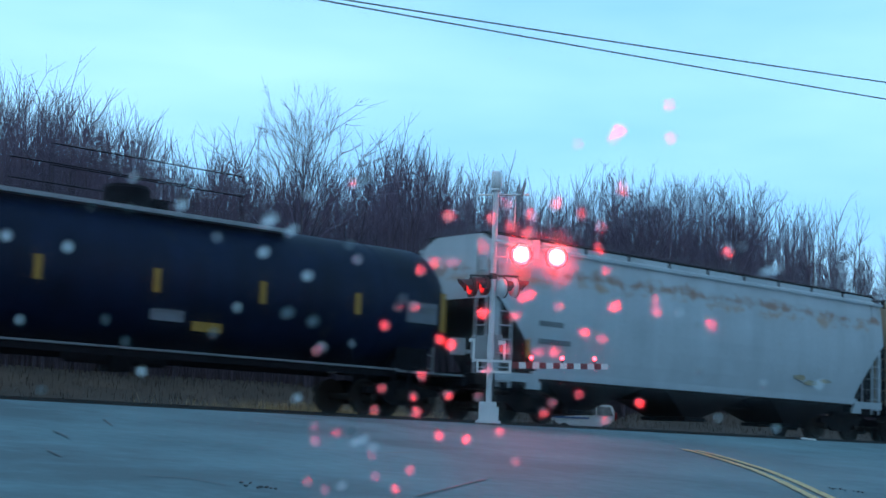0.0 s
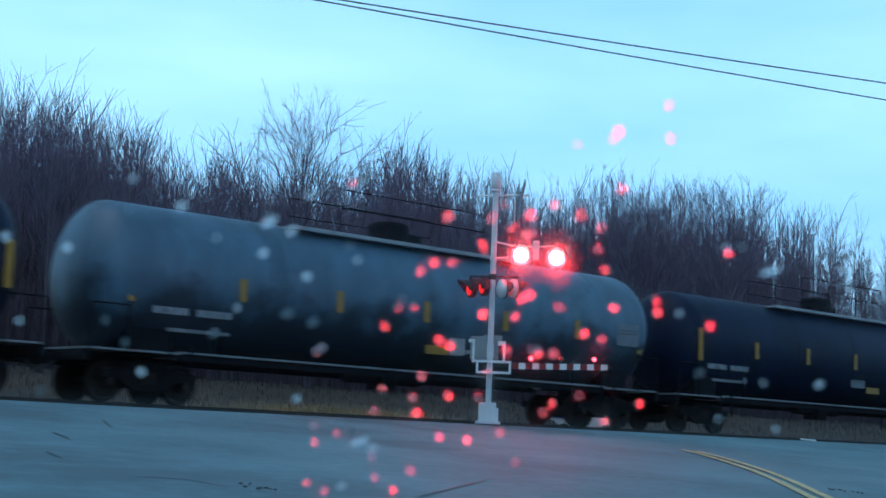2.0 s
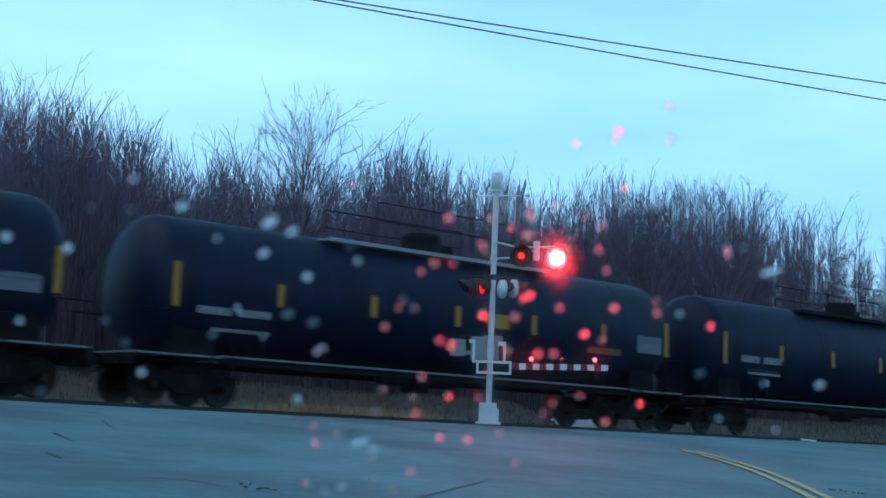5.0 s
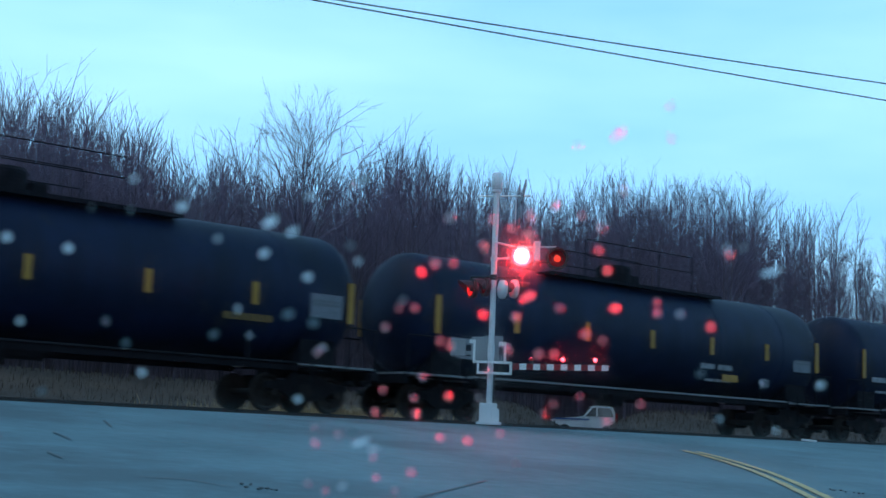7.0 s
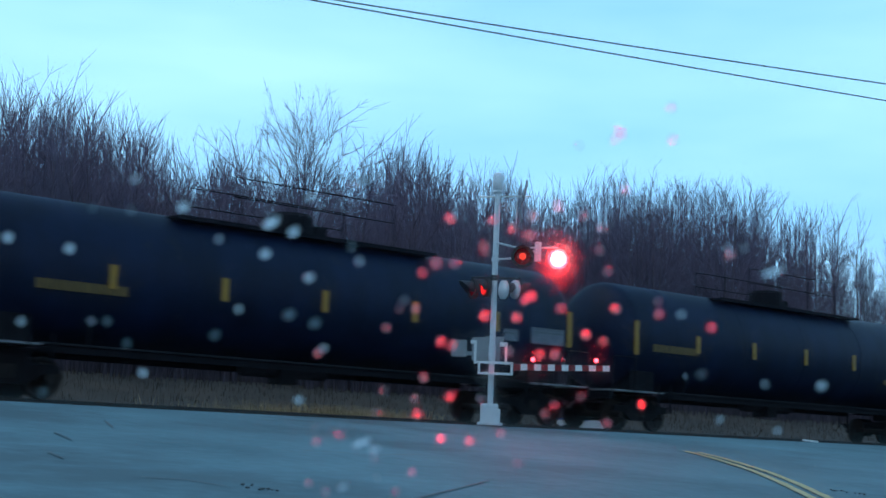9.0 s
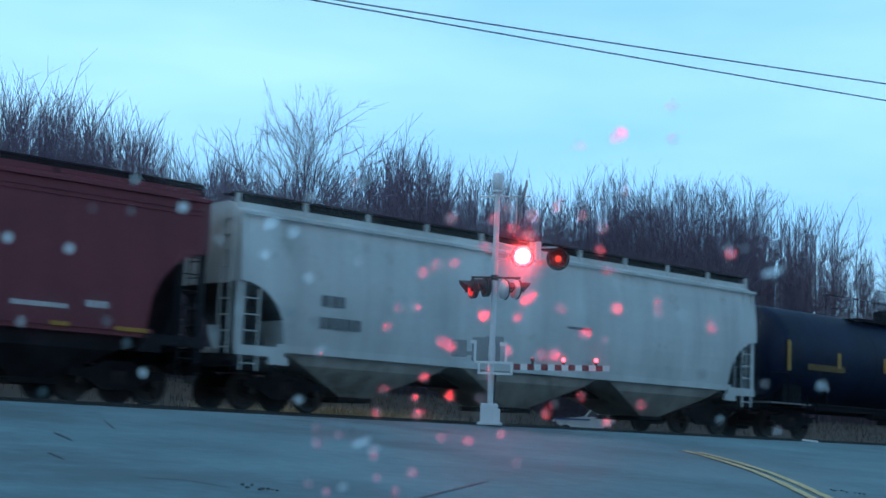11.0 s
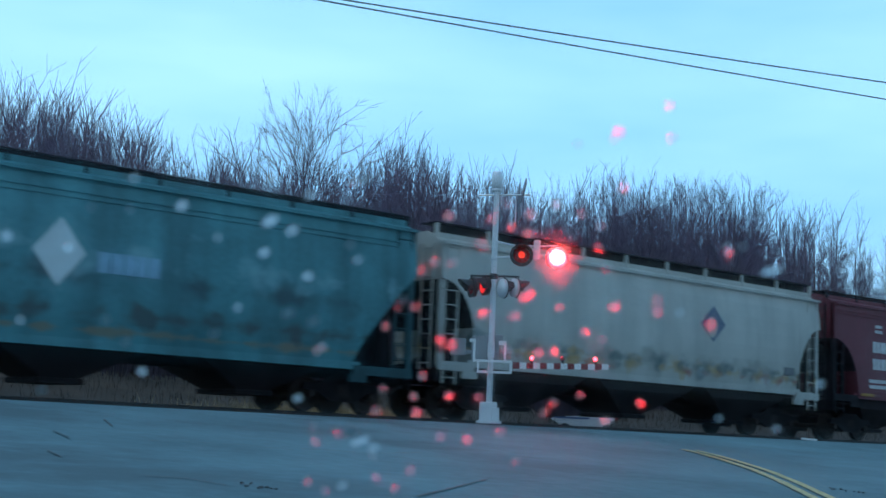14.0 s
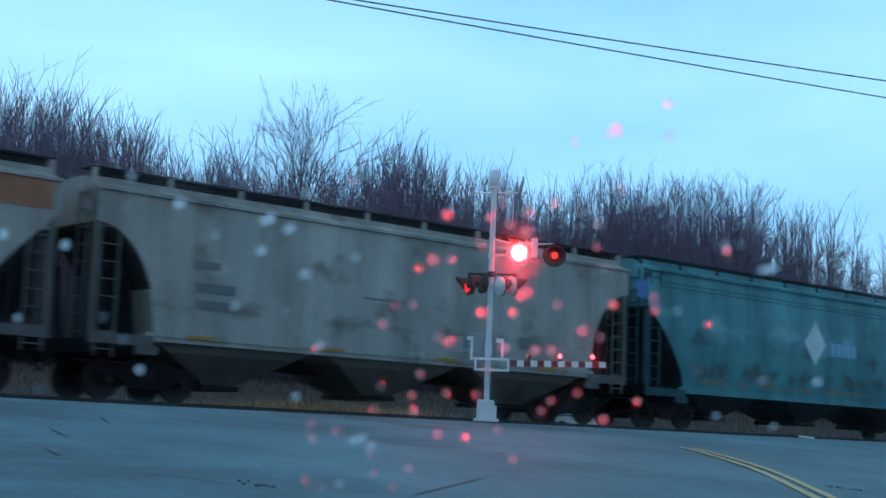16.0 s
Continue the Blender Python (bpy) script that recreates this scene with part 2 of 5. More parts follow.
# grimy steel with the shade under sills and walkways put into its colour
M_STEEL_SHADED = mat("grimy_shaded_steel", (0.022, 0.022, 0.026), rough=0.9, spec=0.15, var=0.4, scale=1.5, streak=0.3)
M_GRAFFITI = mat("old_graffiti", (0.36, 0.27, 0.14), rough=0.7, var=0.6, scale=2.5, dirt=(0.22, 0.24, 0.22), dirt_at=0.5, dirt_scale=2.5)
M_LOGO_BLUE = mat("logo_blue_grey", (0.08, 0.12, 0.19), rough=0.6, var=0.15)
M_LOGO_PALE = mat("logo_pale", (0.50, 0.60, 0.61), rough=0.6, var=0.15)
M_ORANGE = mat("orange_brown_patch", (0.30, 0.12, 0.06), rough=0.7, var=0.25)
M_CAR_WHITE = mat("car_white", (0.93, 0.94, 0.95), rough=0.3, var=0.05, coat=0.5)
M_CAR_BLUE = mat("car_blue_stripe", (0.05, 0.14, 0.36), rough=0.35, var=0.1)
M_GLASS_DARK = mat("car_glass", (0.05, 0.06, 0.07), rough=0.08, var=0.05, bump=0, coat=0.5)
M_TYRE = mat("tyre", (0.02, 0.02, 0.02), rough=0.85, var=0.2)
M_CAR_TAIL = mat("tail_lamp_red", (0.35, 0.02, 0.02), rough=0.25, var=0.1)


# ---- building helpers ----
def part(name, bm, material, parent, label="", smooth=False, at=None):
    me = bpy.data.meshes.new(name)
    bmesh.ops.recalc_face_normals(bm, faces=bm.faces)
    if smooth:
        for f in bm.faces:
            f.smooth = True
    bm.to_mesh(me)
    bm.free()
    me.materials.append(material)
    ob = new(name, me)
    ob.parent = parent
    if at is not None:
        ob.matrix_basis = at
    return tagged(ob, label)


def again(ob, parent, at):
    """The same part once more, on the same mesh."""
    o = new(ob.name.split(".")[0], ob.data)
    o.parent, o.matrix_basis = parent, at
    return o


def box(bm, cx, cy, cz, sx, sy, sz, m=None, bevel=0.0):
    vs = [bm.verts.new((cx + sx * a / 2, cy + sy * b / 2, cz + sz * c / 2)) for a in (-1, 1) for b in (-1, 1) for c in (-1, 1)]
    fs = [bm.faces.new([vs[i] for i in q]) for q in ((0, 1, 3, 2), (4, 6, 7, 5), (0, 4, 5, 1), (2, 3, 7, 6), (0, 2, 6, 4), (1, 5, 7, 3))]
    if bevel:
        edges = list({e for f in fs for e in f.edges})
        made = bmesh.ops.bevel(bm, geom=edges, offset=bevel, segments=2, affect="EDGES", profile=0.6)
        vs = list({v for f in made["faces"] for v in f.verts} | {v for v in vs if v.is_valid})
    if m is not None:
        for v in vs:
            v.co = m @ v.co
    return bm


def rod(bm, p0, p1, r0, r1=None, n=8, caps=True):
    r1 = r0 if r1 is None else r1
    p0, p1 = Vector(p0), Vector(p1)
    q = (p1 - p0).to_track_quat("Z", "Y")
    rings = []
    for p, r in ((p0, r0), (p1, r1)):
        rings.append([bm.verts.new(p + q @ Vector((r * math.cos(2 * math.pi * k / n), r * math.sin(2 * math.pi * k / n), 0))) for k in range(n)])
    for k in range(n):
        bm.faces.new((rings[0][k], rings[0][(k + 1) % n], rings[1][(k + 1) % n], rings[1][k]))
    if caps:
        bm.faces.new(rings[0][::-1])
        bm.faces.new(rings[1])
    return bm


def loft(bm, rings, closed=True, caps=True):
    rows = [[bm.verts.new(p) for p in ring] for ring in rings]
    for a, b in zip(rows, rows[1:]):
        n = len(a)
        for k in range(n if closed else n - 1):
            bm.faces.new((a[k], a[(k + 1) % n], b[(k + 1) % n], b[k]))
    if caps:
        bm.faces.new(rows[0][::-1])
        bm.faces.new(rows[-1])
    return bm


def lathe(bm, profile, n=24, axis="X"):
    """Turn (along, radius) pairs round an axis."""
    rings = []
    for a, r in profile:
        ring = []
        for k in range(n):
            c, s = r * math.cos(2 * math.pi * k / n), r * math.sin(2 * math.pi * k / n)
            ring.append((a, c, s) if axis == "X" else (c, a, s) if axis == "Y" else (c, s, a))
        rings.append(ring)
    return loft(bm, rings)


def empty(name, label, category, group="", at=None):
    ob = new(name)
    ob.empty_display_size = 0.3
    if at is not None:
        ob.matrix_basis = at
    return tagged(ob, label, category, group)


def tube(vs, fs, pts, r0, r1, n):
    """Tapered tube of n sides along points, added to plain lists."""
    base = len(vs)
    m = len(pts)
    for i, p in enumerate(pts):
        d = (pts[min(i + 1, m - 1)] - pts[max(i - 1, 0)]).normalized()
        u = d.orthogonal().normalized()
        w = d.cross(u)
        r = r0 + (r1 - r0) * i / (m - 1)
        for k in range(n):
            a = 2 * math.pi * k / n
            vs.append(p + u * (r * math.cos(a)) + w * (r * math.sin(a)))
    for i in range(m - 1):
        for k in range(n):
            a, b = base + i * n + k, base + i * n + (k + 1) % n
            fs.append((a, b, b + n, a + n))


# ---- ground, road and track ----
EDGE_Y, TRACK_Y, RAIL_Z = 24.4, 27.8, 1.82


def smooth01(t):
    t = max(0.0, min(1.0, t))
    return t * t * (3 - 2 * t)


def ground_z(x, y):
    """Ramp up to the crossing, level trackbed, a dip and a bank behind it."""
    if y <= 0:
        return 0.0
    ramp = 1.66 * min(1.0, y / 22.0) + 0.03 * smooth01((y - 21) / 3.4)
    if y <= EDGE_Y:
        return ramp
    z = 1.69 - 0.10 * smooth01((y - 24.4) / 0.5)
    z -= 0.25 * smooth01((y - 29.5) / 2.5)
    crossing = math.exp(-((x / y - 1.06) / 0.06) ** 2)
    z += (1.75 * (1 - 0.80 * crossing)) * smooth01((y - 32) / 11)
    z += 0.12 * noise.noise((x * 0.25, y * 0.25, 0)) * smooth01((y - 30) / 4)
    return z + 2.0 * smooth01((y - 60) / 100)


def spaced(lo, hi, fine_lo, fine_hi, step, grow=1.5):
    out = []
    v = fine_lo
    while v <= fine_hi:
        out.append(v)
        v += step
    s, v = step, fine_lo
    while v > lo:
        s *= grow
        v -= s
        out.insert(0, max(v, lo))
    s, v = step, out[-1]
    while v < hi:
        s *= grow
        v += s
        out.append(min(v, hi))
    return out


def sheet(xs, ys, zf):
    bm = bmesh.new()
    g = [[bm.verts.new((x, y, zf(x, y))) for x in xs] for y in ys]
    for j in range(len(ys) - 1):
        for i in range(len(xs) - 1):
            bm.faces.new((g[j][i], g[j][i + 1], g[j + 1][i + 1], g[j + 1][i]))
    return bm


ground = part("ground", sheet(spaced(-2200, 2200, -10, 110, 1.5), sorted(spaced(-2200, 2200, -4, 90, 1.0) + [24.41, 24.9]),
              lambda x, y: ground_z(x, y) - (0.14 if y <= EDGE_Y else 0.0)), M_EARTH, None, smooth=True)
tagged(ground, "dry brown earth and dead grass rising behind the track", "ground", kind="structure")

bm = sheet([-60 + 3.0 * i for i in range(51)], [-40 + 4 * i for i in range(10)] + [1.0 * i for i in range(0, 24)] + [EDGE_Y],
           lambda x, y: ground_z(x, y) + 0.01 * noise.noise((x * 0.3, y * 0.3, 2)))
lip = [e for e in bm.edges if e.is_boundary]
made = bmesh.ops.extrude_edge_only(bm, edges=lip)
for v in [g for g in made["geom"] if isinstance(g, bmesh.types.BMVert)]:
    v.co.z -= 0.13
road = tagged(part("road", bm, M_ASPHALT, None, smooth=False), "worn grey asphalt ramp rising to the crossing", "road", kind="structure")


def ribbon(name, pts, width, lift, material, parent, label=""):
    """A painted or sealed strip that lies on the road."""
    bm = bmesh.new()
    fine = []
    for (x0, y0), (x1, y1) in zip(pts, pts[1:]):
        for k in range(6):
            fine.append((x0 + (x1 - x0) * k / 6, y0 + (y1 - y0) * k / 6))
    fine.append(pts[-1])
    rows = []
    for i, (x, y) in enumerate(fine):
        a, b = fine[max(i - 1, 0)], fine[min(i + 1, len(fine) - 1)]
        d = Vector((b[0] - a[0], b[1] - a[1])).normalized()
        w = width * (0.9 + 0.2 * noise.noise((x * 3, y * 3, 1)))
        row = []
        for s in (-0.5, 0.5):
            px, py = x - d.y * w * s, y + d.x * w * s
            row.append(bm.verts.new((px, py, ground_z(px, py) + lift)))
        rows.append(row)
    for a, b in zip(rows, rows[1:]):
        bm.faces.new((a[0], a[1], b[1], b[0]))
    return part(name, bm, material, parent, label)


def lane_curve(off):
    out = []
    for x, y in ((9.2, 4.5), (12.6, 7.6), (15.4, 10.4), (17.2, 12.2), (18.6, 13.7), (19.8, 15.2), (20.6, 16.3), (21.15, 17.2)):
        out.append((x + 0.75 * off, y - 0.65 * off))
    return out


for off in (-0.13, 0.13):
    ribbon("lane_line", lane_curve(off), 0.15, 0.016, M_YELLOW_LINE, road, "worn yellow centre line")
for crack in (((8.66, 15.37), (9.18, 15.38), (9.82, 15.22), (10.31, 14.69)), ((8.73, 10.36), (9.71, 10.99), (10.98, 11.84)), ((7.87, 16.33), (7.64, 15.39)), ((9.73, 18.59), (9.24, 17.41)),
              ((6.63, 13.85), (6.48, 13.20)), ((25.02, 21.55), (25.00, 19.13), (26.76, 17.76)),
              ((6.54, 11.72), (6.92, 11.55), (7.05, 11.07)), ((10.6, 14.9), (11.6, 14.6), (12.6, 14.9))):
    ribbon("tar_seam", crack, 0.04, 0.013, M_CRACK, road, "dark sealed crack")
for px, py, n in ((7.28, 10.9, 9), (17.0, 11.2, 12)):
    for k in range(n):
        bm = bmesh.new()
        r = random.uniform(0.013, 0.03)
        x, y = px + random.uniform(-0.15, 0.15), py + random.uniform(-0.3, 0.3)
        bmesh.ops.create_icosphere(bm, subdivisions=1, radius=r)
        for v in bm.verts:
            v.co = Vector((x, y, ground_z(x, y) + 0.012 + r * 0.3)) + Vector((v.co.x, v.co.y, v.co.z * 0.5)) * random.uniform(0.8, 1.1)
        part("asphalt_crumb", bm, M_CRACK, road, "loose dark crumb of asphalt")

bm = bmesh.new()
box(bm, 0, 0, 0.03, 0.42, 0.16, 0.05, m=pose(33.9, 23.35, ground_z(33.9, 23.35) + 0.005, 0, 4, -50), bevel=0.01)
tagged(part("scrap_board", bm, M_WHITE, None), "small white board lying on the asphalt", "debris")

track = tagged(empty("railway_track", "rusty single railway track on grey ballast", "railway track"), kind="structure")
bm = bmesh.new()
loft(bm, [[(x, TRACK_Y - 2.7, 1.50), (x, TRACK_Y - 1.9, 1.66), (x, TRACK_Y + 1.9, 1.66), (x, TRACK_Y + 3.2, 1.2), (x, TRACK_Y - 2.7, 1.2)] for x in (-260, 0, 60, 320)])
part("ballast_bed", bm, M_BALLAST, track)
for side in (-0.7175, 0.7175):
    prof = [(-0.068, 0), (0.068, 0), (0.068, 0.012), (0.012, 0.03), (0.012, 0.13), (0.036, 0.14), (0.036, 0.172), (-0.036, 0.172), (-0.036, 0.14), (-0.012, 0.13), (-0.012, 0.03), (-0.068, 0.012)]
    bm = bmesh.new()
    loft(bm, [[(x, TRACK_Y + side + a, RAIL_Z - 0.172 + b) for a, b in prof] for x in (-260, 320)])
    part("rail", bm, M_RAIL, track, "dark rusty steel rail")
bm = bmesh.new()
for i in range(220):
    x = -30 + i * 0.53
    box(bm, x, TRACK_Y + random.uniform(-0.04, 0.04), 1.60, 0.22, 2.6, 0.17)
tagged(part("ties", bm, M_TIE, track), kind="stuff")
bm = bmesh.new()
for i in range(2600):
    x = random.uniform(2, 62)
    y = random.choice((random.uniform(TRACK_Y - 2.3, TRACK_Y - 0.85), random.uniform(TRACK_Y + 0.85, TRACK_Y + 2.6)))
    r = random.uniform(0.025, 0.06)
    z = 1.66 - 0.35 * max(0.0, y - TRACK_Y - 1.9)
    m = pose(x, y, z + r * 0.3, random.uniform(0, 360), random.uniform(0, 360), 0)
    vs = [bm.verts.new(m @ Vector(p)) for p in ((r, 0, 0), (-r * 0.8, r * 0.2, 0), (0, r, 0), (0.2 * r, -r * 0.9, 0), (0, 0, r * 0.8), (0, 0, -r))]
    for a, b, c in ((0, 2, 4), (2, 1, 4), (1, 3, 4), (3, 0, 4), (2, 0, 5), (1, 2, 5), (3, 1, 5), (0, 3, 5)):
        bm.faces.new((vs[a], vs[b], vs[c]))
tagged(part("ballast_stones", bm, M_BALLAST, track), kind="stuff")

# unseen wooded bank, added behind the camera to keep low sky light off the train
bm = bmesh.new()
rows = []
for j, (yy, zz) in enumerate(((-14, 0.0), (-15, 5.0), (-16.5, 9.0), (-19, 11.5), (-24, 12.0), (-40, 12.0))):
    row = []
    for i in range(90):
        x = -170 + 4.2 * i
        bulge = 1.6 * noise.noise((x * 0.12, j * 0.7, 4)) + 0.8 * noise.noise((x * 0.5, j * 1.3, 9))
        row.append(bm.verts.new((x, yy + bulge, max(0.0, zz * (1 + 0.25 * noise.noise((x * 0.09, 3, 1)))) if j else -0.1)))
    rows.append(row)
for a, b in zip(rows, rows[1:]):
    for i in range(89):
        bm.faces.new((a[i], a[i + 1], b[i + 1], b[i]))
tagged(part("backdrop", bm, M_BRUSH, None), "unseen dark wooded bank added behind the camera to block low sky light", "woods", kind="structure")

# overhead wires
for a, b, sag in (((14.5, 21.1, 9.36), (27.9, 17.2, 9.35), 0.02), ((15.0, 20.7, 9.36), (26.6, 16.4, 9.35), 0.02)):
    a, b = Vector(a), Vector(b)
    d = b - a
    pts = []
    for i in range(41):
        t = -2.2 + 5.4 * i / 40
        p = a + d * t
        p.z += sag * ((t - 0.5) ** 2 * 4 - 1)
        pts.append(p)
    vs, fs = [], []
    tube(vs, fs, pts, 0.016, 0.016, 6)
    me = bpy.data.meshes.new("overhead_wire")
    me.from_pydata([tuple(v) for v in vs], [], fs)
    me.materials.append(M_WIRE)
    tagged(new("overhead_wire", me), "thin black overhead power cable", "cable", "overhead wires")


# ---- crossing signal ----
MAST = Vector((20.41, 22.0, 1.68))
RIGHT = Vector((0.757, -0.653, 0))
M_MAST = Matrix.Translation(MAST) @ Matrix.Rotation(math.atan2(RIGHT.y, RIGHT.x), 4, "Z")
# In the signal's own space x runs along the gate arm, -y faces the road.
LAMPS = []


def lamp_unit(parent, x, y, z, turn, lit, r=0.215, tilt=0):
    """A flashing light: background disc, housing, visor, red lens and the lit lens that comes forward to show."""
    at = pose(x, y, z, tilt, 0, turn) @ Matrix.Scale(1.16 if abs(turn) < 30 else 1.0, 4)
    bm = bmesh.new()
    lathe(bm, [(-0.012, r - 0.02), (-0.012, r), (0.0, r), (0.012, r - 0.015)], 32, "Y")
    rim = part("backing_disc", bm, M_BLACK, parent, "round black backing disc", at=at)
    bm = bmesh.new()
    lathe(bm, [(0.012, 0.2), (0.085, 0.2), (0.12, 0.13), (0.15, 0.05)], 20, "Y")
    part("housing", bm, M_BLACK if turn <= 0 else M_GALV, rim, smooth=True)
    bm = bmesh.new()
    outer, inner = [], []
    for y0, ext in ((-0.012, 1.0), (-0.30, 0.0)):
        ro, ri = [], []
        for k in range(17):
            a = radians(-25 + 230 * k / 16)
            yy = y0 if ext else -0.10 - 0.20 * max(0.0, math.sin(a)) ** 0.7
            ro.append((0.168 * math.cos(a), yy, 0.168 * math.sin(a)))
            ri.append((0.160 * math.cos(a), yy, 0.160 * math.sin(a)))
        outer.append(ro)
        inner.append(ri)
    loft(bm, [outer[0] + inner[0][::-1], outer[1] + inner[1][::-1]])
    part("visor", bm, M_BLACK, rim)
    bm = bmesh.new()
    lathe(bm, [(-0.014, 0.152), (-0.022, 0.14), (-0.030, 0.09), (-0.034, 0.01)], 28, "Y")
    part("lens", bm, M_LENS_OFF, rim, "dark red lens", smooth=True)
    if abs(turn) < 30:
        bm = bmesh.new()
        lathe(bm, [(-0.030, 0.066), (-0.036, 0.058), (-0.038, 0.03), (-0.039, 0.004)], 20, "Y")
        part("lens_centre", bm, M_LENS_CORE, rim, "dimly glowing lens centre", smooth=True)
    bm = bmesh.new()
    lathe(bm, [(0.0, 0.145), (-0.006, 0.14), (-0.012, 0.09), (-0.017, 0.01)], 28, "Y")
    lit_ob = part("lit_lens", bm, M_HOT if abs(turn) < 30 else M_LIT_SIDE, parent, "glowing red lens", smooth=True, at=at)
    bm = bmesh.new()
    wide = 0.027 if abs(turn) < 30 else 0.0
    lathe(bm, [(0.004, 0.125), (0.004, 0.158 + wide), (-0.004, 0.156 + wide), (-0.008, 0.147), (-0.004, 0.125)], 28, "Y")
    part("lit_rim", bm, M_LIT if abs(turn) < 30 else M_LIT_SIDE, lit_ob, smooth=True)
    LAMPS.append((lit_ob, lit, 0.030, 0.05, 0.04))
    return rim


signal = empty("crossing_signal", "grey railway crossing mast with flashing red lights and gate", "crossing signal", at=M_MAST)
bm = bmesh.new()
rod(bm, (0, 0, 0.42), (0.0, 0, 4.95), 0.062, n=16)
rod(bm, (0, 0, 1.4), (0, 0, 1.7), 0.075, n=16)
part("mast", bm, M_GALV, signal, smooth=False)
bm = bmesh.new()
box(bm, 0, 0, 0.03, 0.52, 0.5, 0.06, bevel=0.01)
box(bm, -0.02, 0, 0.25, 0.36, 0.34, 0.40, bevel=0.02)
box(bm, 0.13, -0.05, 0.2, 0.16, 0.30, 0.28, bevel=0.015)
part("junction_base", bm, M_GALV, signal, "pale grey cast junction box")
bm = bmesh.new()
rod(bm, (0, 0, 4.95), (0, 0, 5.02), 0.1, n=16)
lathe(bm, [(5.02, 0.09), (5.04, 0.115), (5.36, 0.115), (5.40, 0.07)], 16, "Z")
part("bell", bm, M_GALV, signal, smooth=True)
bm = bmesh.new()
rod(bm, (-0.38, 0, 4.87), (0.72, 0, 4.92), 0.018, n=8)
rod(bm, (0.42, 0, 4.90), (0.42, 0.0, 4.3), 0.014, n=8)
part("sign_bracket", bm, M_GALV, signal)
bm = bmesh.new()
for s in (-1, 1):
    box(bm, 0, 0, 0, 0.02, 1.2, 0.23, m=pose(0.50, 0.05, 4.72, s * 48, 7, 8))
part("crossbuck", bm, M_SIGN_BACK, signal, "dull crossbuck sign blades seen nearly edge-on")
bm = bmesh.new()
rod(bm, (0, -0.05, 3.88), (0.9, -0.05, 3.70), 0.022, n=8)
rod(bm, (0, -0.05, 3.52), (0.9, -0.05, 3.60), 0.022, n=8)
box(bm, 0.9, -0.03, 3.72, 0.14, 0.14, 0.42, bevel=0.02)
rod(bm, (0.5, 0.05, 3.80), (1.32, 0.05, 3.84), 0.02, n=8)
rod(bm, (0, 0, 3.48), (0, 0, 3.56), 0.085, n=16)
part("lamp_arm", bm, M_GALV, signal)
lamp_unit(signal, 0.575, -0.06, 3.60, 0, "A")
lamp_unit(signal, 1.335, -0.06, 3.575, 0, "B")
bm = bmesh.new()
rod(bm, (-0.5, 0, 3.12), (0.55, 0, 3.14), 0.022, n=8)
for x in (-0.47, -0.2, 0.24, 0.48):
    rod(bm, (x, 0, 3.12), (x, 0, 2.95), 0.02, n=8)
rod(bm, (0, 0, 3.06), (0, 0, 3.18), 0.085, n=16)
part("lamp_crossarm", bm, M_BLACK, signal)
lamp_unit(signal, -0.47, -0.05, 2.86, -70, "A")
lamp_unit(signal, -0.20, 0.05, 2.92, -70, "B")
lamp_unit(signal, 0.24, -0.05, 2.87, 112, "A")
lamp_unit(signal, 0.49, 0.05, 2.90, 112, "B")
bm = bmesh.new()
box(bm, -0.12, 0.18, 1.60, 0.60, 0.22, 0.50, bevel=0.03)
box(bm, 0.05, 0.16, 1.80, 0.40, 0.2, 0.16, bevel=0.02)
bm2 = bmesh.new()
box(bm2, -0.70, 0.10, 1.60, 0.33, 0.10, 0.36, bevel=0.02)
box(bm2, -0.45, 0.12, 1.50, 0.30, 0.04, 0.08)
part("counterweight", bm2, M_MECH, signal, "grey counterweight plate of the gate")
part("gate_mechanism", bm, M_MECH, signal, "grey gate motor case")
bm = bmesh.new()
for p, q in (((-0.36, -0.16, 1.72), (-0.36, -0.16, 1.30)), ((-0.36, -0.16, 1.31), (0.42, -0.16, 1.31)), ((0.29, -0.16, 1.30), (0.29, -0.16, 1.68)),
             ((0.18, -0.16, 1.72), (0.29, -0.16, 1.68)), ((-0.27, -0.16, 1.08), (0.42, -0.16, 1.08)), ((-0.27, -0.16, 1.08), (-0.27, -0.16, 1.31)), ((0.42, -0.16, 1.08), (0.42, -0.16, 1.31)),
             ((-0.44, -0.16, 1.74), (-0.36, -0.16, 1.72))):
    d = Vector(q) - Vector(p)
    c = (Vector(p) + Vector(q)) / 2
    box(bm, c.x, c.y, c.z, abs(d.x) + 0.05, 0.05, abs(d.z) + 0.05)
part("gate_guard", bm, M_WHITE, signal, "white bent steel guard frame")
bm = bmesh.new()
rod(bm, (0.08, -0.05, 0.45), (0.09, -0.05, 1.1), 0.018, n=8)
part("conduit", bm, M_BLACK, signal)

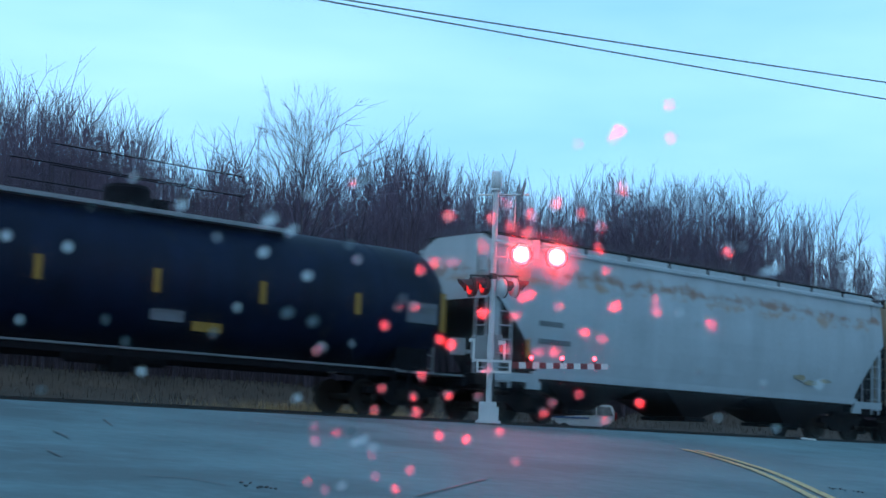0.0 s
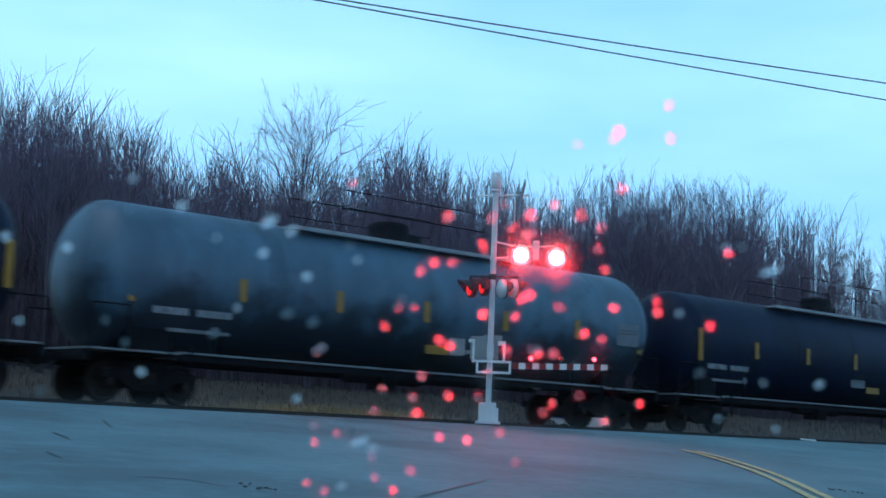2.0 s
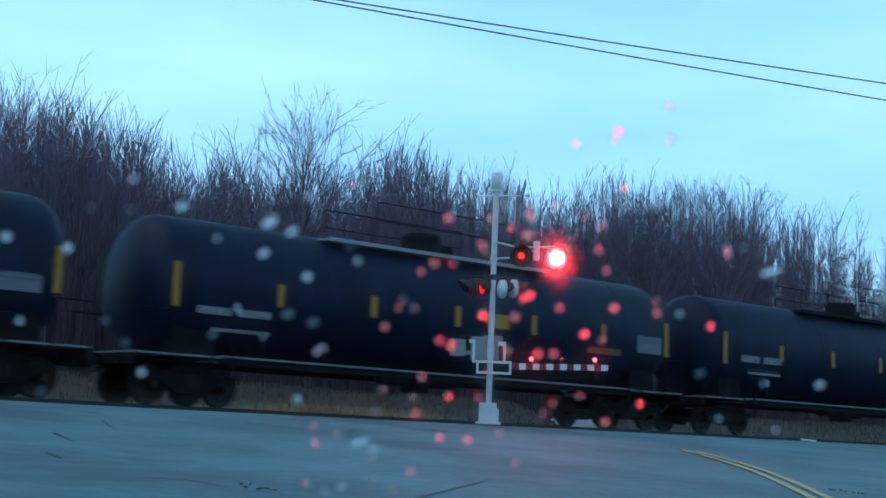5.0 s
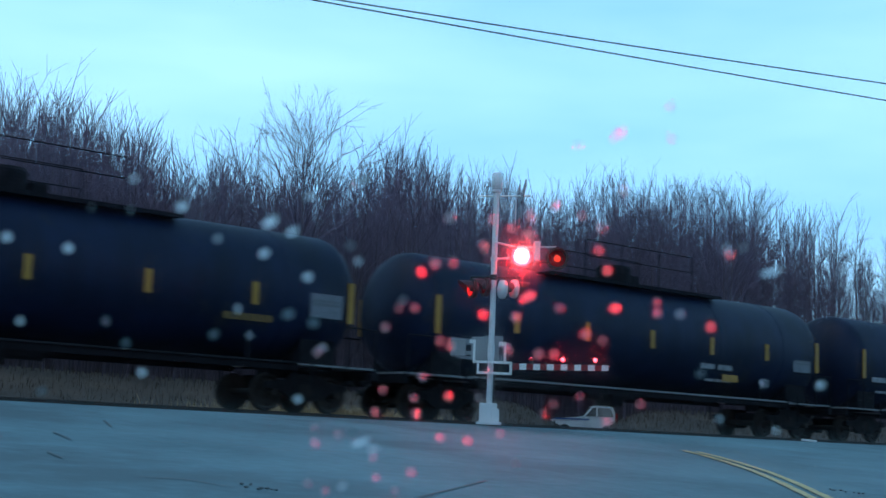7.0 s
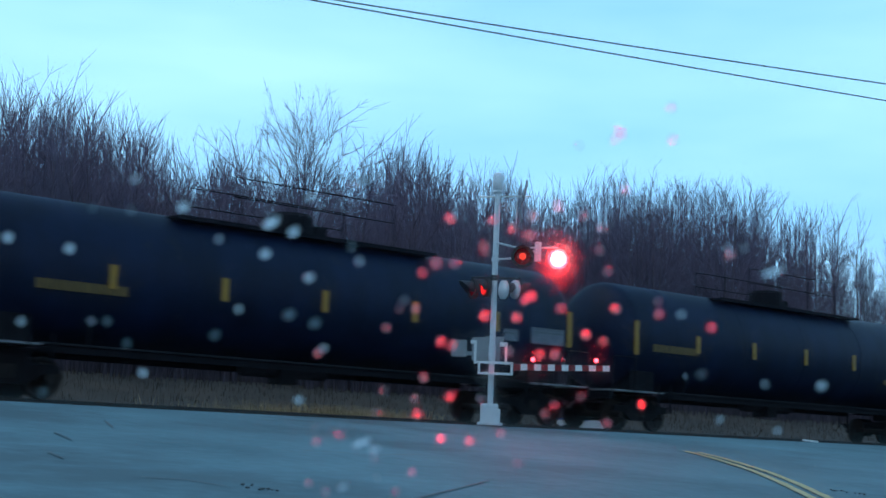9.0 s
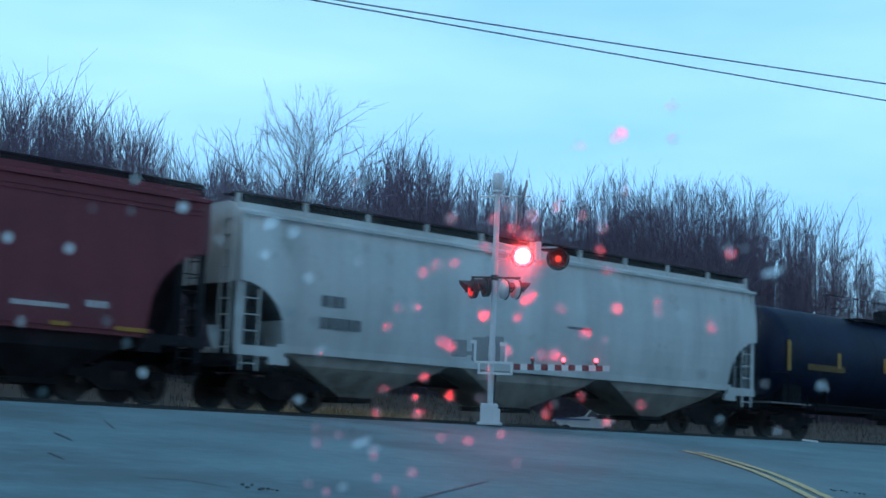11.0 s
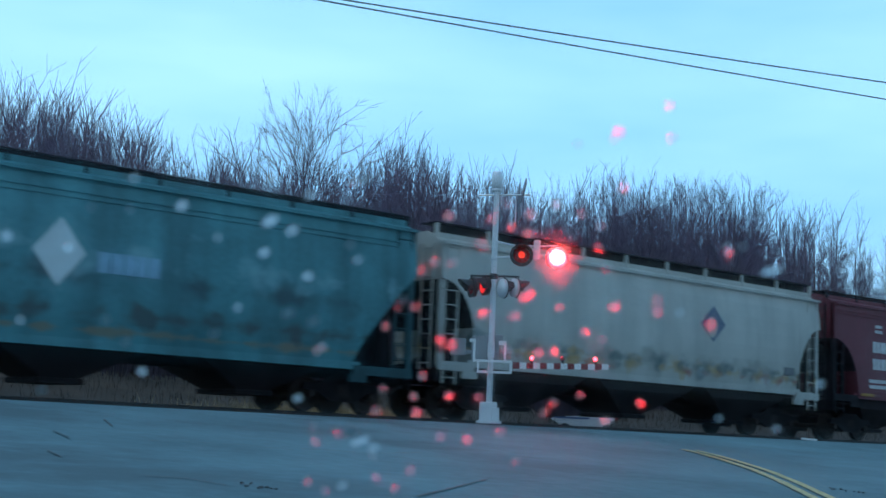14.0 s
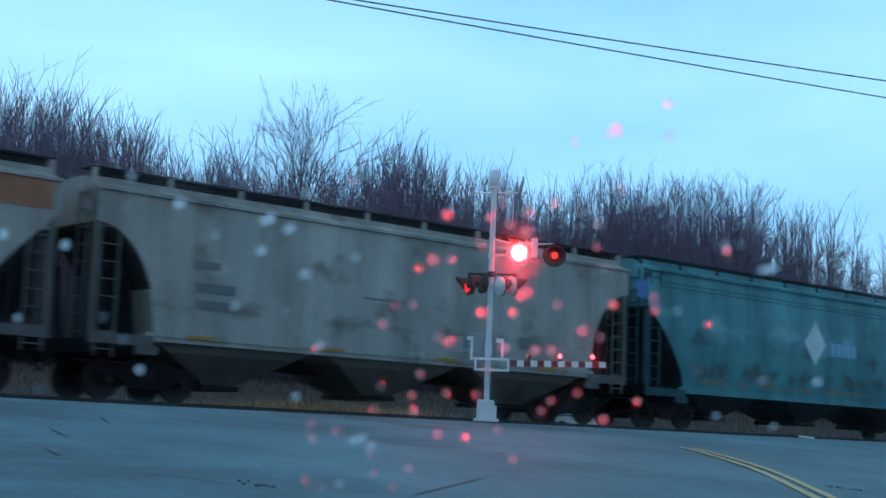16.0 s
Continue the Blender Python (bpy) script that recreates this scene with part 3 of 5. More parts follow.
gate = empty("crossing_gate_arm", "lowered red and white striped crossing gate arm", "gate arm", at=M_MAST @ pose(0.46, -0.16, 1.235, 0, -1.35, 0))
N_BAND, ARM = 14, 2.02
for k in range(N_BAND):
    bm = bmesh.new()
    h = 0.132 - 0.015 * k / N_BAND
    box(bm, ARM * (k + 0.5) / N_BAND, 0, 0, ARM / N_BAND - 0.001, 0.03, h)
    part("stripe", bm, M_WHITE if k % 2 else M_RED, gate)
for x, who in ((0.40, "B"), (1.05, "A"), (1.735, "on")):
    bm = bmesh.new()
    rod(bm, (x, 0, 0.06), (x, 0, 0.13), 0.03, n=12)
    holder = part("gate_lamp", bm, M_BLACK, gate)
    bm = bmesh.new()
    lathe(bm, [(0.115, 0.035), (0.14, 0.046), (0.17, 0.046), (0.195, 0.028), (0.20, 0.01)], 16, "Z")
    part("gate_lens", bm, M_LENS_OFF, holder, "small red lamp lens", smooth=True, at=Matrix.Translation((x, 0.012, 0)))
    bm = bmesh.new()
    lathe(bm, [(-0.02, 0.046), (-0.032, 0.04), (-0.042, 0.025), (-0.046, 0.005)], 16, "Y")
    lit_ob = part("gate_lit_lens", bm, M_LIT_SMALL, holder, "glowing small red lamp", smooth=True, at=Matrix.Translation((x, 0, 0.16)))
    if who != "on":
        LAMPS.append((lit_ob, who, 0.022, 0.075, 0.0))
    else:
        lit_ob.matrix_basis = Matrix.Translation((x, -0.022, 0.16))


# ---- train ----
SPEED = 13.0
TRAIN, WHEELS = [], []


def truck_unit(parent, x):
    """Four-wheel truck of a freight car, rail top at z 0."""
    t = bmesh.new()
    box(t, 0, 0, 0.62, 0.40, 2.1, 0.26, bevel=0.03)
    tr = part("truck", t, M_TRUCK, parent, at=Matrix.Translation((x, 0, 0)))
    for s in (-1, 1):
        b = bmesh.new()
        prof = [(-1.15, 0.52), (-1.12, 0.66), (-0.62, 0.70), (-0.35, 0.86), (0.35, 0.86), (0.62, 0.70), (1.12, 0.66), (1.15, 0.52), (0.75, 0.48), (0.38, 0.26), (-0.38, 0.26), (-0.75, 0.48)]
        loft(b, [[(px, s * 1.0 - 0.07, pz) for px, pz in prof], [(px, s * 1.0 + 0.07, pz) for px, pz in prof]])
        part("side_frame", b, M_TRUCK, tr)
        b = bmesh.new()
        for k in (-0.12, 0, 0.12):
            rod(b, (k, s * 1.03, 0.38), (k, s * 1.03, 0.66), 0.055, n=8)
        part("spring_nest", b, M_WHEEL, tr)
    for ax in (-0.89, 0.89):
        b = bmesh.new()
        for s in (-1, 1):
            lathe(b, [(s * 0.66, 0.44), (s * 0.685, 0.445), (s * 0.70, 0.42), (s * 0.79, 0.415), (s * 0.79, 0.36), (s * 0.75, 0.33), (s * 0.76, 0.16), (s * 0.82, 0.10)], 24, "Y")
        rod(b, (0, -1.09, 0), (0, 1.09, 0), 0.085, n=12)
        for k in range(3):
            for s in (-1, 1):
                box(b, 0.25 * math.cos(k * 2.094), s * 0.77, 0.25 * math.sin(k * 2.094), 0.06, 0.03, 0.06)
        WHEELS.append((part("wheelset", b, M_WHEEL, tr, at=Matrix.Translation((ax, 0, 0.42))), ax))
    return tr


def coupler(parent, x, s):
    b = bmesh.new()
    box(b, x - s * 0.35, 0, 0.85, 0.75, 0.26, 0.26, bevel=0.03)
    box(b, x, 0.04, 0.85, 0.30, 0.34, 0.30, bevel=0.05)
    part("coupler", b, M_TRUCK, parent)
    b = bmesh.new()
    pts = [Vector((x - s * 0.3, -0.3, 0.78)), Vector((x - s * 0.05, -0.3, 0.60)), Vector((x + s * 0.1, -0.28, 0.52))]
    for p, q in zip(pts, pts[1:]):
        rod(b, p, q, 0.025, n=6)
    part("brake_hose", b, M_BLACK, parent)


def ladder(parent, x, y, z0, z1, material, width=0.42, along="X"):
    b = bmesh.new()
    d = Vector((1, 0, 0)) if along == "X" else Vector((0, 1, 0))
    c = Vector((x, y, 0))
    for s in (-0.5, 0.5):
        p = c + d * width * s
        rod(b, (p.x, p.y, z0), (p.x, p.y, z1), 0.028, n=6)
    z = z0 + 0.15
    while z < z1:
        p, q = c - d * width / 2, c + d * width / 2
        rod(b, (p.x, p.y, z), (q.x, q.y, z), 0.016, n=6)
        z += 0.36
    part("ladder", b, material, parent)


def plate(parent, name, x, z, w, h, material, y, label="", t=0.012):
    """A flat marking or plate on the near side of a car."""
    b = bmesh.new()
    box(b, x, y, z, w, t, h)
    return part(name, b, material, parent, label)


def bars(parent, x, z, w, h, rows, material, y, name="lettering"):
    """Unreadable lettering as bars, broken into blocks."""
    b = bmesh.new()
    for r in range(rows):
        zz = z - r * h * 1.7
        xx = x
        while xx < x + w:
            ww = random.uniform(0.42, 0.85) * h * 1.3
            ww = min(ww, x + w - xx)
            box(b, xx + ww / 2, y, zz, ww * 0.86, 0.01, h)
            xx += ww
    part(name, b, material, parent, "weathered painted lettering")


def half_width(z, curved):
    """Half width of a hopper body at height z above the rail."""
    if z > 4.12:
        return 1.50 - (z - 4.12) * 2.0
    if curved:
        t = (z - 1.25) / 2.87
        return 1.42 + 0.20 * math.sin(math.pi * min(1, max(0, t * 0.9 + 0.08))) ** 0.7
    return 1.56


def hopper_car(label, s_left, s_right, body, frame_mat=None, curved=True, bays=3, ribs=0, slope="curve", top=4.62, cut=2.3, roofboards=True, bay_mat=None, eave=4.30, apex=3.3, sill=1.25, rail_mat=None):
    """A covered hopper car. Origin at the rail top, under its middle; x runs along the track."""
    frame_mat = frame_mat or body
    rail_mat = rail_mat or frame_mat
    L = s_right - s_left
    car = empty("hopper_car", label, "hopper car", "train of freight cars", at=Matrix.Translation(((s_left + s_right) / 2, TRACK_Y, RAIL_Z)))
    TRAIN.append((car, (s_left + s_right) / 2))
    e = L / 2 - 0.42
    up = eave - 4.12
    floor_z = sill + 0.10

    def wide(z):
        return half_width(z * 4.12 / eave if z <= eave else z - up, curved)

    # body with slope sheets at both ends
    b = bmesh.new()
    stations = [-e, -e + 0.01] + [-e + cut * k / 10 for k in range(1, 11)]
    stations.append(-e + cut + 0.01)
    stations += [(-1 + 2 * k / 10) * (e - cut) for k in range(1, 10)] + [-v for v in stations[::-1]]
    rings = []
    for x in stations:
        q = max(0.0, (abs(x) - (e - cut)) / cut)
        bend = math.sqrt(max(0.0, 1 - (1 - q) ** 2))
        z0 = floor_z + (apex - floor_z) * (bend if slope == "curve" else min(1.0, 0.25 * bend + 0.75 * q))
        zs = [z0 + (eave - z0) * k / 7 for k in range(8)] + [4.30 + up, 4.42 + up]
        left = [(x, -wide(z), z) for z in zs]
        right = [(x, wide(z), z) for z in zs[::-1]]
        rings.append(left + right)
    loft(b, rings)
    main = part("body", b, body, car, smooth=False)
    # faces that point down get their shade painted on, along with grime
    main.data.materials.append(M_SHADE_GRIME)
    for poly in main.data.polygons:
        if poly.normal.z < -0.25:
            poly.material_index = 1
    # eave strip
    for s in (-1, 1):
        b = bmesh.new()
        box(b, 0, s * 1.545 if curved else s * 1.60, eave - 0.02, 2 * e + 0.02, 0.08, 0.07)
        part("eave", b, frame_mat, car)
    # roof trough with hatches and running boards
    b = bmesh.new()
    box(b, 0, 0, 4.47 + up, 2 * e - 1.2, 0.62, 0.10, bevel=0.02)
    part("hatch_coaming", b, M_STEEL_SHADED, car)
    n_h = int(L / 2.6)
    for k in range(n_h):
        b = bmesh.new()
        box(b, (k + 0.5 - n_h / 2) * (2 * e - 1.4) / n_h, 0, 4.545 + up, (2 * e - 1.4) / n_h - 0.08, 0.70, 0.05, bevel=0.015)
        part("hatch", b, M_STEEL_SHADED, car)
    for s in (-1, 1):
        b = bmesh.new()
        box(b, 0, s * 1.22, top + 0.005, 2 * e, 0.03, 0.04)
        part("board_lip", b, M_STEEL_SHADED, car)
        b = bmesh.new()
        box(b, 0, s * 0.93, top, 2 * e, 0.54, 0.03)
        part("running_board", b, M_STEEL_SHADED, car, "steel grating roof walkway")
        # added dark strip in place of the shaded openings below the running board
        b = bmesh.new()
        box(b, 0, s * (1.0 if roofboards else 1.16), (4.38 + up + top) / 2, 2 * e - 0.2, 0.05, top - 4.38 - up)
        part("roof_shade_strip", b, M_SHADE_GRIME, car, "dark strip added for the shade under the roof walkway")
        b = bmesh.new()
        box(b, 0, s * 1.19, 4.29 + up, 2 * e - 0.1, 0.05, 0.18)
        part("roof_side_strip", b, body, car)
        nb = int(L / 1.8)
        b = bmesh.new()
        box(b, 0, s * 1.20, (4.18 + up + top) / 2, 0.07, 0.10, top - 4.2 - up)
        first = part("board_bracket", b, frame_mat if roofboards else M_STEEL_SHADED, car, at=Matrix.Translation((-e + 0.06, 0, 0)))
        for k in range(1, nb + 1):
            again(first, car, Matrix.Translation((-e + 0.06 + (2 * e - 0.12) * k / nb, 0, 0)))
    # ribs on the side
    if ribs:
        for s in (-1, 1):
            for k in range(ribs):
                x = (-1 + 2 * (k + 0.5) / ribs) * (e - cut - 0.1)
                b = bmesh.new()
                box(b, x, s * (half_width(2.7, curved) + 0.03), 2.72, 0.09, 0.10, 2.7)
                part("side_rib", b, body, car)
    # side sills, centre sill, end platforms
    for s in (-1, 1):
        b = bmesh.new()
        box(b, 0, s * 1.47, sill + 0.09, 2 * (e - cut) + 0.4, 0.10, 0.18)
        part("side_sill", b, frame_mat, car)
        for d in (-1, 1):
            b = bmesh.new()
            box(b, d * (e - cut / 2), s * 1.50, sill - 0.01, cut, 0.10, 0.22)
            box(b, d * (e - cut + 0.15), s * 1.50, sill - 0.20, 0.5, 0.08, 0.18)
            part("end_sill", b, rail_mat, car)
    b = bmesh.new()
    box(b, 0, 0, 1.02, 2 * e, 0.34, 0.36)
    for d in (-1, 1):
        box(b, d * (e - 0.10), 0, 1.08, 0.2, 3.0, 0.30)
        box(b, d * (e - cut * 0.55), 0, 1.18, cut * 0.9, 2.7, 0.05)
    part("centre_sill", b, M_UNDER, car)
    # end posts, braces, ladders
    for d in (-1, 1):
        for s in (-1, 1):
            b = bmesh.new()
            box(b, d * (e - 0.06), s * 1.46, (sill + eave) / 2, 0.12, 0.10, eave - sill)
            part("corner_post", b, rail_mat, car)
            b = bmesh.new()
            x1 = d * (e - cut * 0.45)
            rod(b, (x1, s * 1.05, 1.2), (d * (e - 0.3), s * 1.05, apex), 0.05, n=6)
            rod(b, (x1, s * 1.40, 1.2), (x1, s * 1.40, 2.9), 0.04, n=6)
            part("end_brace", b, M_STEEL_SHADED, car)
            ladder(car, d * (e - 0.36), s * 1.52, 0.85, 4.1 + up, rail_mat)
        ladder(car, d * (e + 0.02), -1.0, 1.2, 4.1 + up, rail_mat, along="Y")
        # added black sheet: stands for the shade inside the open car end
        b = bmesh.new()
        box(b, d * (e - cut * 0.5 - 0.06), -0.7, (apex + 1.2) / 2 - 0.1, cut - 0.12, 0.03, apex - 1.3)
        part("end_shade_sheet", b, M_UNDER, car, "black sheet added for the shade in the open car end")
        b = bmesh.new()
        lathe(b, [(-0.3, 0.02), (-0.28, 0.19), (0.28, 0.19), (0.3, 0.02)], 14, "Y")
        part("brake_cylinder", b, M_UNDER, car, smooth=False, at=Matrix.Translation((d * (e - 1.1), 0.3, 1.4)))
    # discharge bays, by default in steel darkened for the shade under the car
    for k in range(bays):
        w = (2 * (e - cut) + 0.2) / bays
        x = (k + 0.5 - bays / 2) * w
        b = bmesh.new()
        loft(b, [[(x - w * 0.5, -1.42, floor_z + 0.02), (x + w * 0.5, -1.42, floor_z + 0.02), (x + w * 0.5, 1.42, floor_z + 0.02), (x - w * 0.5, 1.42, floor_z + 0.02)],
                 [(x - w * 0.36, -1.30, 1.05), (x + w * 0.36, -1.30, 1.05), (x + w * 0.36, 1.30, 1.05), (x - w * 0.36, 1.30, 1.05)],
                 [(x - 0.42, -0.75, 0.42), (x + 0.42, -0.75, 0.42), (x + 0.42, 0.75, 0.42), (x - 0.42, 0.75, 0.42)]])
        bay = part("discharge_bay", b, bay_mat or M_STEEL_SHADED, car)
        b = bmesh.new()
        box(b, x, 0, 0.36, 1.0, 1.7, 0.12, bevel=0.02)
        part("outlet_gate", b, M_UNDER, bay)
    for d in (-1, 1):
        truck_unit(car, d * (L / 2 - 2.1))
        coupler(car, d * (L / 2), d)
    return car


def drop(z, r, zc):
    """How far the shell falls back at height z."""
    return r - math.sqrt(max(0.1, r * r - (z - zc) ** 2))


def tank_car(label, s_left, s_right, body, r=1.55, walk_mat=None, sill_mat=None, white=(), yellow=(), plates=(), signs=()):
    """A tank car. Origin at the rail top, under its middle."""
    L = s_right - s_left
    car = empty("tank_car", label, "tank car", "train of freight cars", at=Matrix.Translation(((s_left + s_right) / 2, TRACK_Y, RAIL_Z)))
    TRAIN.append((car, (s_left + s_right) / 2))
    h = L / 2 - (0.55 if r > 1.6 else 0.75)
    zc = 1.11 + r - (0.04 if r > 1.6 else 0.0)
    prof = []
    for k in range(9):
        a = radians(90 * k / 8)
        prof.append((-h + 0.8 - 0.8 * math.cos(a), max(0.02, r * math.sin(a))))
    prof = prof + [(-p, q) for p, q in prof[::-1]]
    b = bmesh.new()
    lathe(b, prof, 48, "X")
    tank = part("tank", b, body, car, smooth=True, at=Matrix.Translation((0, 0, zc)))
    # weld seams round the shell
    for k in range(5):
        b = bmesh.new()
        x = (-1 + 2 * (k + 0.5) / 5) * (h - 0.8)
        lathe(b, [(x - 0.03, r - 0.01), (x - 0.02, r + 0.008), (x + 0.02, r + 0.008), (x + 0.03, r - 0.01)], 48, "X")
        part("weld_band", b, body, tank, smooth=True)
    # top platform with hatch housing and rails
    wm = walk_mat or M_UNDER
    for s in (-1, 1):
        b = bmesh.new()
        box(b, 0, s * 0.80, zc + r - 0.12, 7.4, 0.50, 0.05)
        box(b, 0, s * 1.05, zc + r - 0.12, 7.4, 0.04, 0.09)
        part("top_walkway", b, wm, car, "steel grating walkway on the tank's top")
        b = bmesh.new()
        y = s * 1.05
        for x in (-2.3, -0.8, 0.8, 2.3):
            rod(b, (x, y, zc + r - 0.1), (x, y, zc + r + 0.95), 0.015, n=6)
        for zz in (0.5, 0.95):
            rod(b, (-2.3, y, zc + r + zz), (2.3, y, zc + r + zz), 0.015, n=6)
        part("top_rail", b, M_UNDER, car)
    b = bmesh.new()
    lathe(b, [(zc + r - 0.15, 0.52), (zc + r + 0.42, 0.52), (zc + r + 0.50, 0.46), (zc + r + 0.54, 0.05)], 20, "Z")
    box(b, 0.75, 0, zc + r + 0.12, 0.4, 0.4, 0.3, bevel=0.04)
    part("hatch_housing", b, M_UNDER, car)
    # sills and saddles
    for s in (-1, 1):
        b = bmesh.new()
        box(b, 0, s * 1.40, 1.10, L - 5.2, 0.08, 0.045)
        part("side_sill", b, sill_mat or M_SILL_LIGHT, car, "thin grey side sill lip")
        b = bmesh.new()
        box(b, 0, s * 1.36, 1.0, L - 5.2, 0.05, 0.15)
        part("sill_web", b, M_UNDER, car)
    for d in (-1, 1):
        b = bmesh.new()
        x = d * (L / 2 - 2.0)
        ring = [(1.30 * math.cos(radians(a)), zc + (r + 0.03) * math.sin(radians(a))) for a in range(205, 336, 10)]
        loft(b, [[(x - 0.5, -1.2, 1.0)] + [(x - 0.5, p, q) for p, q in ring] + [(x - 0.5, 1.2, 1.0)], [(x + 0.5, -1.2, 1.0)] + [(x + 0.5, p, q) for p, q in ring] + [(x + 0.5, 1.2, 1.0)]])
        part("saddle", b, M_UNDER, car)
        b = bmesh.new()
        box(b, d * (L / 2 - 1.55), 0, 1.07, 2.2, 2.9, 0.045)
        part("end_platform", b, M_SILL_LIGHT, car, "end platform with pale edge")
        b = bmesh.new()
        box(b, d * (L / 2 - 1.55), 0, 0.92, 2.3, 0.5, 0.25)
        box(b, d * (L / 2 - 0.47), 0, 0.93, 0.14, 2.9, 0.22)
        part("end_beam", b, M_UNDER, car)
        for s in (-1, 1):
            b = bmesh.new()
            xx = d * (L / 2 - 1.35)
            rod(b, (xx, s * 1.50, 1.06), (xx, s * 1.50, 3.05), 0.025, n=6)
            rod(b, (d * (L / 2 - 0.5), s * 1.46, 1.0), (d * (L / 2 - 0.5), s * 1.46, 2.0), 0.022, n=6)
            rod(b, (d * (L / 2 - 0.5), s * 1.46, 2.0), (xx, s * 1.50, 2.0), 0.022, n=6)
            part("end_handrail", b, M_UNDER, car)
            b = bmesh.new()
            box(b, xx, s * 1.535, 2.56, 0.16, 0.025, 0.95)
            part("reflective_post", b, M_REFLECT, car, "tall yellow reflective strip")
            ladder(car, d * (L / 2 - 2.6), s * 1.52, 0.5, 1.3, M_UNDER, width=0.5)
        truck_unit(car, d * (L / 2 - 2.15))
        coupler(car, d * (L / 2), d)
    b = bmesh.new()
    rod(b, (-1.2, 0, 0.95), (1.2, 0, 0.95), 0.16, n=12)
    box(b, 0, 0, 0.85, 0.5, 0.6, 0.4, bevel=0.04)
    part("bottom_outlet", b, M_UNDER, car)
    # reflectors and stencils on the shell
    y = -(r + 0.012)
    n = 6
    for k in range(1, n):
        x = -(L / 2 - 1.35) + (L - 2.7) * k / n
        plate(car, "reflector", x, 2.55, 0.17, 0.50, M_REFLECT, y, "short yellow reflective strip")
    for x, z, w in white:
        bars(car, x, z, w * 0.45, 0.22, 1, M_STENCIL_DULL, y + drop(z, r, zc))
        bars(car, x + w * 0.55, z, w * 0.45, 0.22, 1, M_STENCIL_DULL, y + drop(z, r, zc))
        bars(car, x + 0.5, z - 0.28, 0.8 * w, 0.08, 2, M_STENCIL_DULL, y + drop(z - 0.35, r, zc))
    for x, z, w in yellow:
        bars(car, x, z, w, 0.22, 1, M_YELLOW_DULL, y + drop(z, r, zc))
    for x, z, w, h2 in plates:
        plate(car, "data_plate", x, z, w, h2, M_PLACARD, y + drop(z, r, zc), "grey data plate")
        bars(car, x - w * 0.4, z + h2 * 0.2, w * 0.8, 0.05, 2, M_GREYSTENCIL, y + drop(z, r, zc) - 0.012)
    for x, z in signs:
        plate(car, "yellow_plate", x, z, 0.75, 0.36, M_REFLECT, y + drop(z, r, zc), "yellow warning plate")
    # small red and white hazard diamonds and valves near the belly
    for x in (-h + 3.0, h - 3.2):
        b = bmesh.new()
        loft(b, [[(x - 0.13, yy, 1.62), (x, yy, 1.75), (x + 0.13, yy, 1.62), (x, yy, 1.49)] for yy in (-1.30, -1.315)])
        part("hazard_diamond", b, M_PLACARD, car, "small white hazard diamond")
        b = bmesh.new()
        box(b, x, -1.26, 1.36, 0.06, 0.05, 0.5)
        part("diamond_bracket", b, M_UNDER, car)
    return car


# cars in running order, each between the two coupler faces at time zero
def on_side(z, curved):
    return -(half_width(z, curved) + 0.008)


def blob(parent, name, x, z, w, h, material, y, label, n=15):
    """An uneven stain or patch on a car's side."""
    rad = [random.uniform(0.62, 1.0) for i in range(n)]
    b = bmesh.new()
    loft(b, [[(x + w / 2 * rad[i] * math.cos(2 * math.pi * i / n), yy, z + h / 2 * rad[i] * math.sin(2 * math.pi * i / n)) for i in range(n)] for yy in (y, y - 0.008)])
    return part(name, b, material, parent, label)


def diamond(parent, x, z, w, h, y, material, label, inner=None):
    b = bmesh.new()
    loft(b, [[(x - w / 2, yy, z), (x, yy, z + h / 2), (x + w / 2, yy, z), (x, yy, z - h / 2)] for yy in (y, y - 0.012)])
    d = part("emblem", b, material, parent, label)
    if inner:
        b = bmesh.new()
        loft(b, [[(x - 0.07 * w + 0.22 * w * math.cos(a * 0.524), yy, z - 0.10 * h + 0.29 * h * math.sin(a * 0.524)) for a in range(12)] for yy in (y - 0.013, y - 0.02)])
        part("emblem_centre", b, inner, d)


c = hopper_car("tan ribbed covered hopper car with stained sides", 42.7, 59.8, M_HOP_TAN, curved=False, ribs=14, top=4.8)
c = hopper_car("white covered hopper car streaked with rust along its top", 24.08, 42.7, M_HOP_WHITE, slope="straight", cut=1.6, roofboards=False, eave=4.54, top=4.85, apex=3.15, sill=1.15)
bars(c, -7.4, 2.59, 0.9, 0.14, 1, M_GREYSTENCIL, on_side(2.59, True))
bars(c, -7.4, 2.12, 1.2, 0.14, 1, M_GREYSTENCIL, on_side(2.12, True))
for x, z, w, h in ((4.2, 1.85, 0.8, 0.2), (4.8, 1.7, 1.0, 0.22), (5.6, 1.8, 0.8, 0.16)):
    blob(c, "faded_scrawl", x, z, w, h, M_GRAFFITI, on_side(z, True), "faded scrawl")
blob(c, "yellow_patch", -7.75, 1.9, 0.2, 0.7, M_REFLECT, on_side(1.9, True), "yellow end stripe")
c = tank_car("black tank car with yellow reflective strips", 5.4, 24.08, M_TANK_BLACK, walk_mat=M_TANK_WALK, white=((-7.5, 2.0, 1.95),), plates=((7.3, 2.5, 0.95, 0.5), (0.4, 1.93, 0.8, 0.4)), signs=((1.45, 1.76),))
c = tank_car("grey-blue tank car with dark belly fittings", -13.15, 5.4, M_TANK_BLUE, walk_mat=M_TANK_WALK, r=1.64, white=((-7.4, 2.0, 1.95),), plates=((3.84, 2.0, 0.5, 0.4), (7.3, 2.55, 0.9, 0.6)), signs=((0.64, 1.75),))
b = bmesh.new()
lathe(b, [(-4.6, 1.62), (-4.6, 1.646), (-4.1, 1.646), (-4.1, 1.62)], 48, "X")
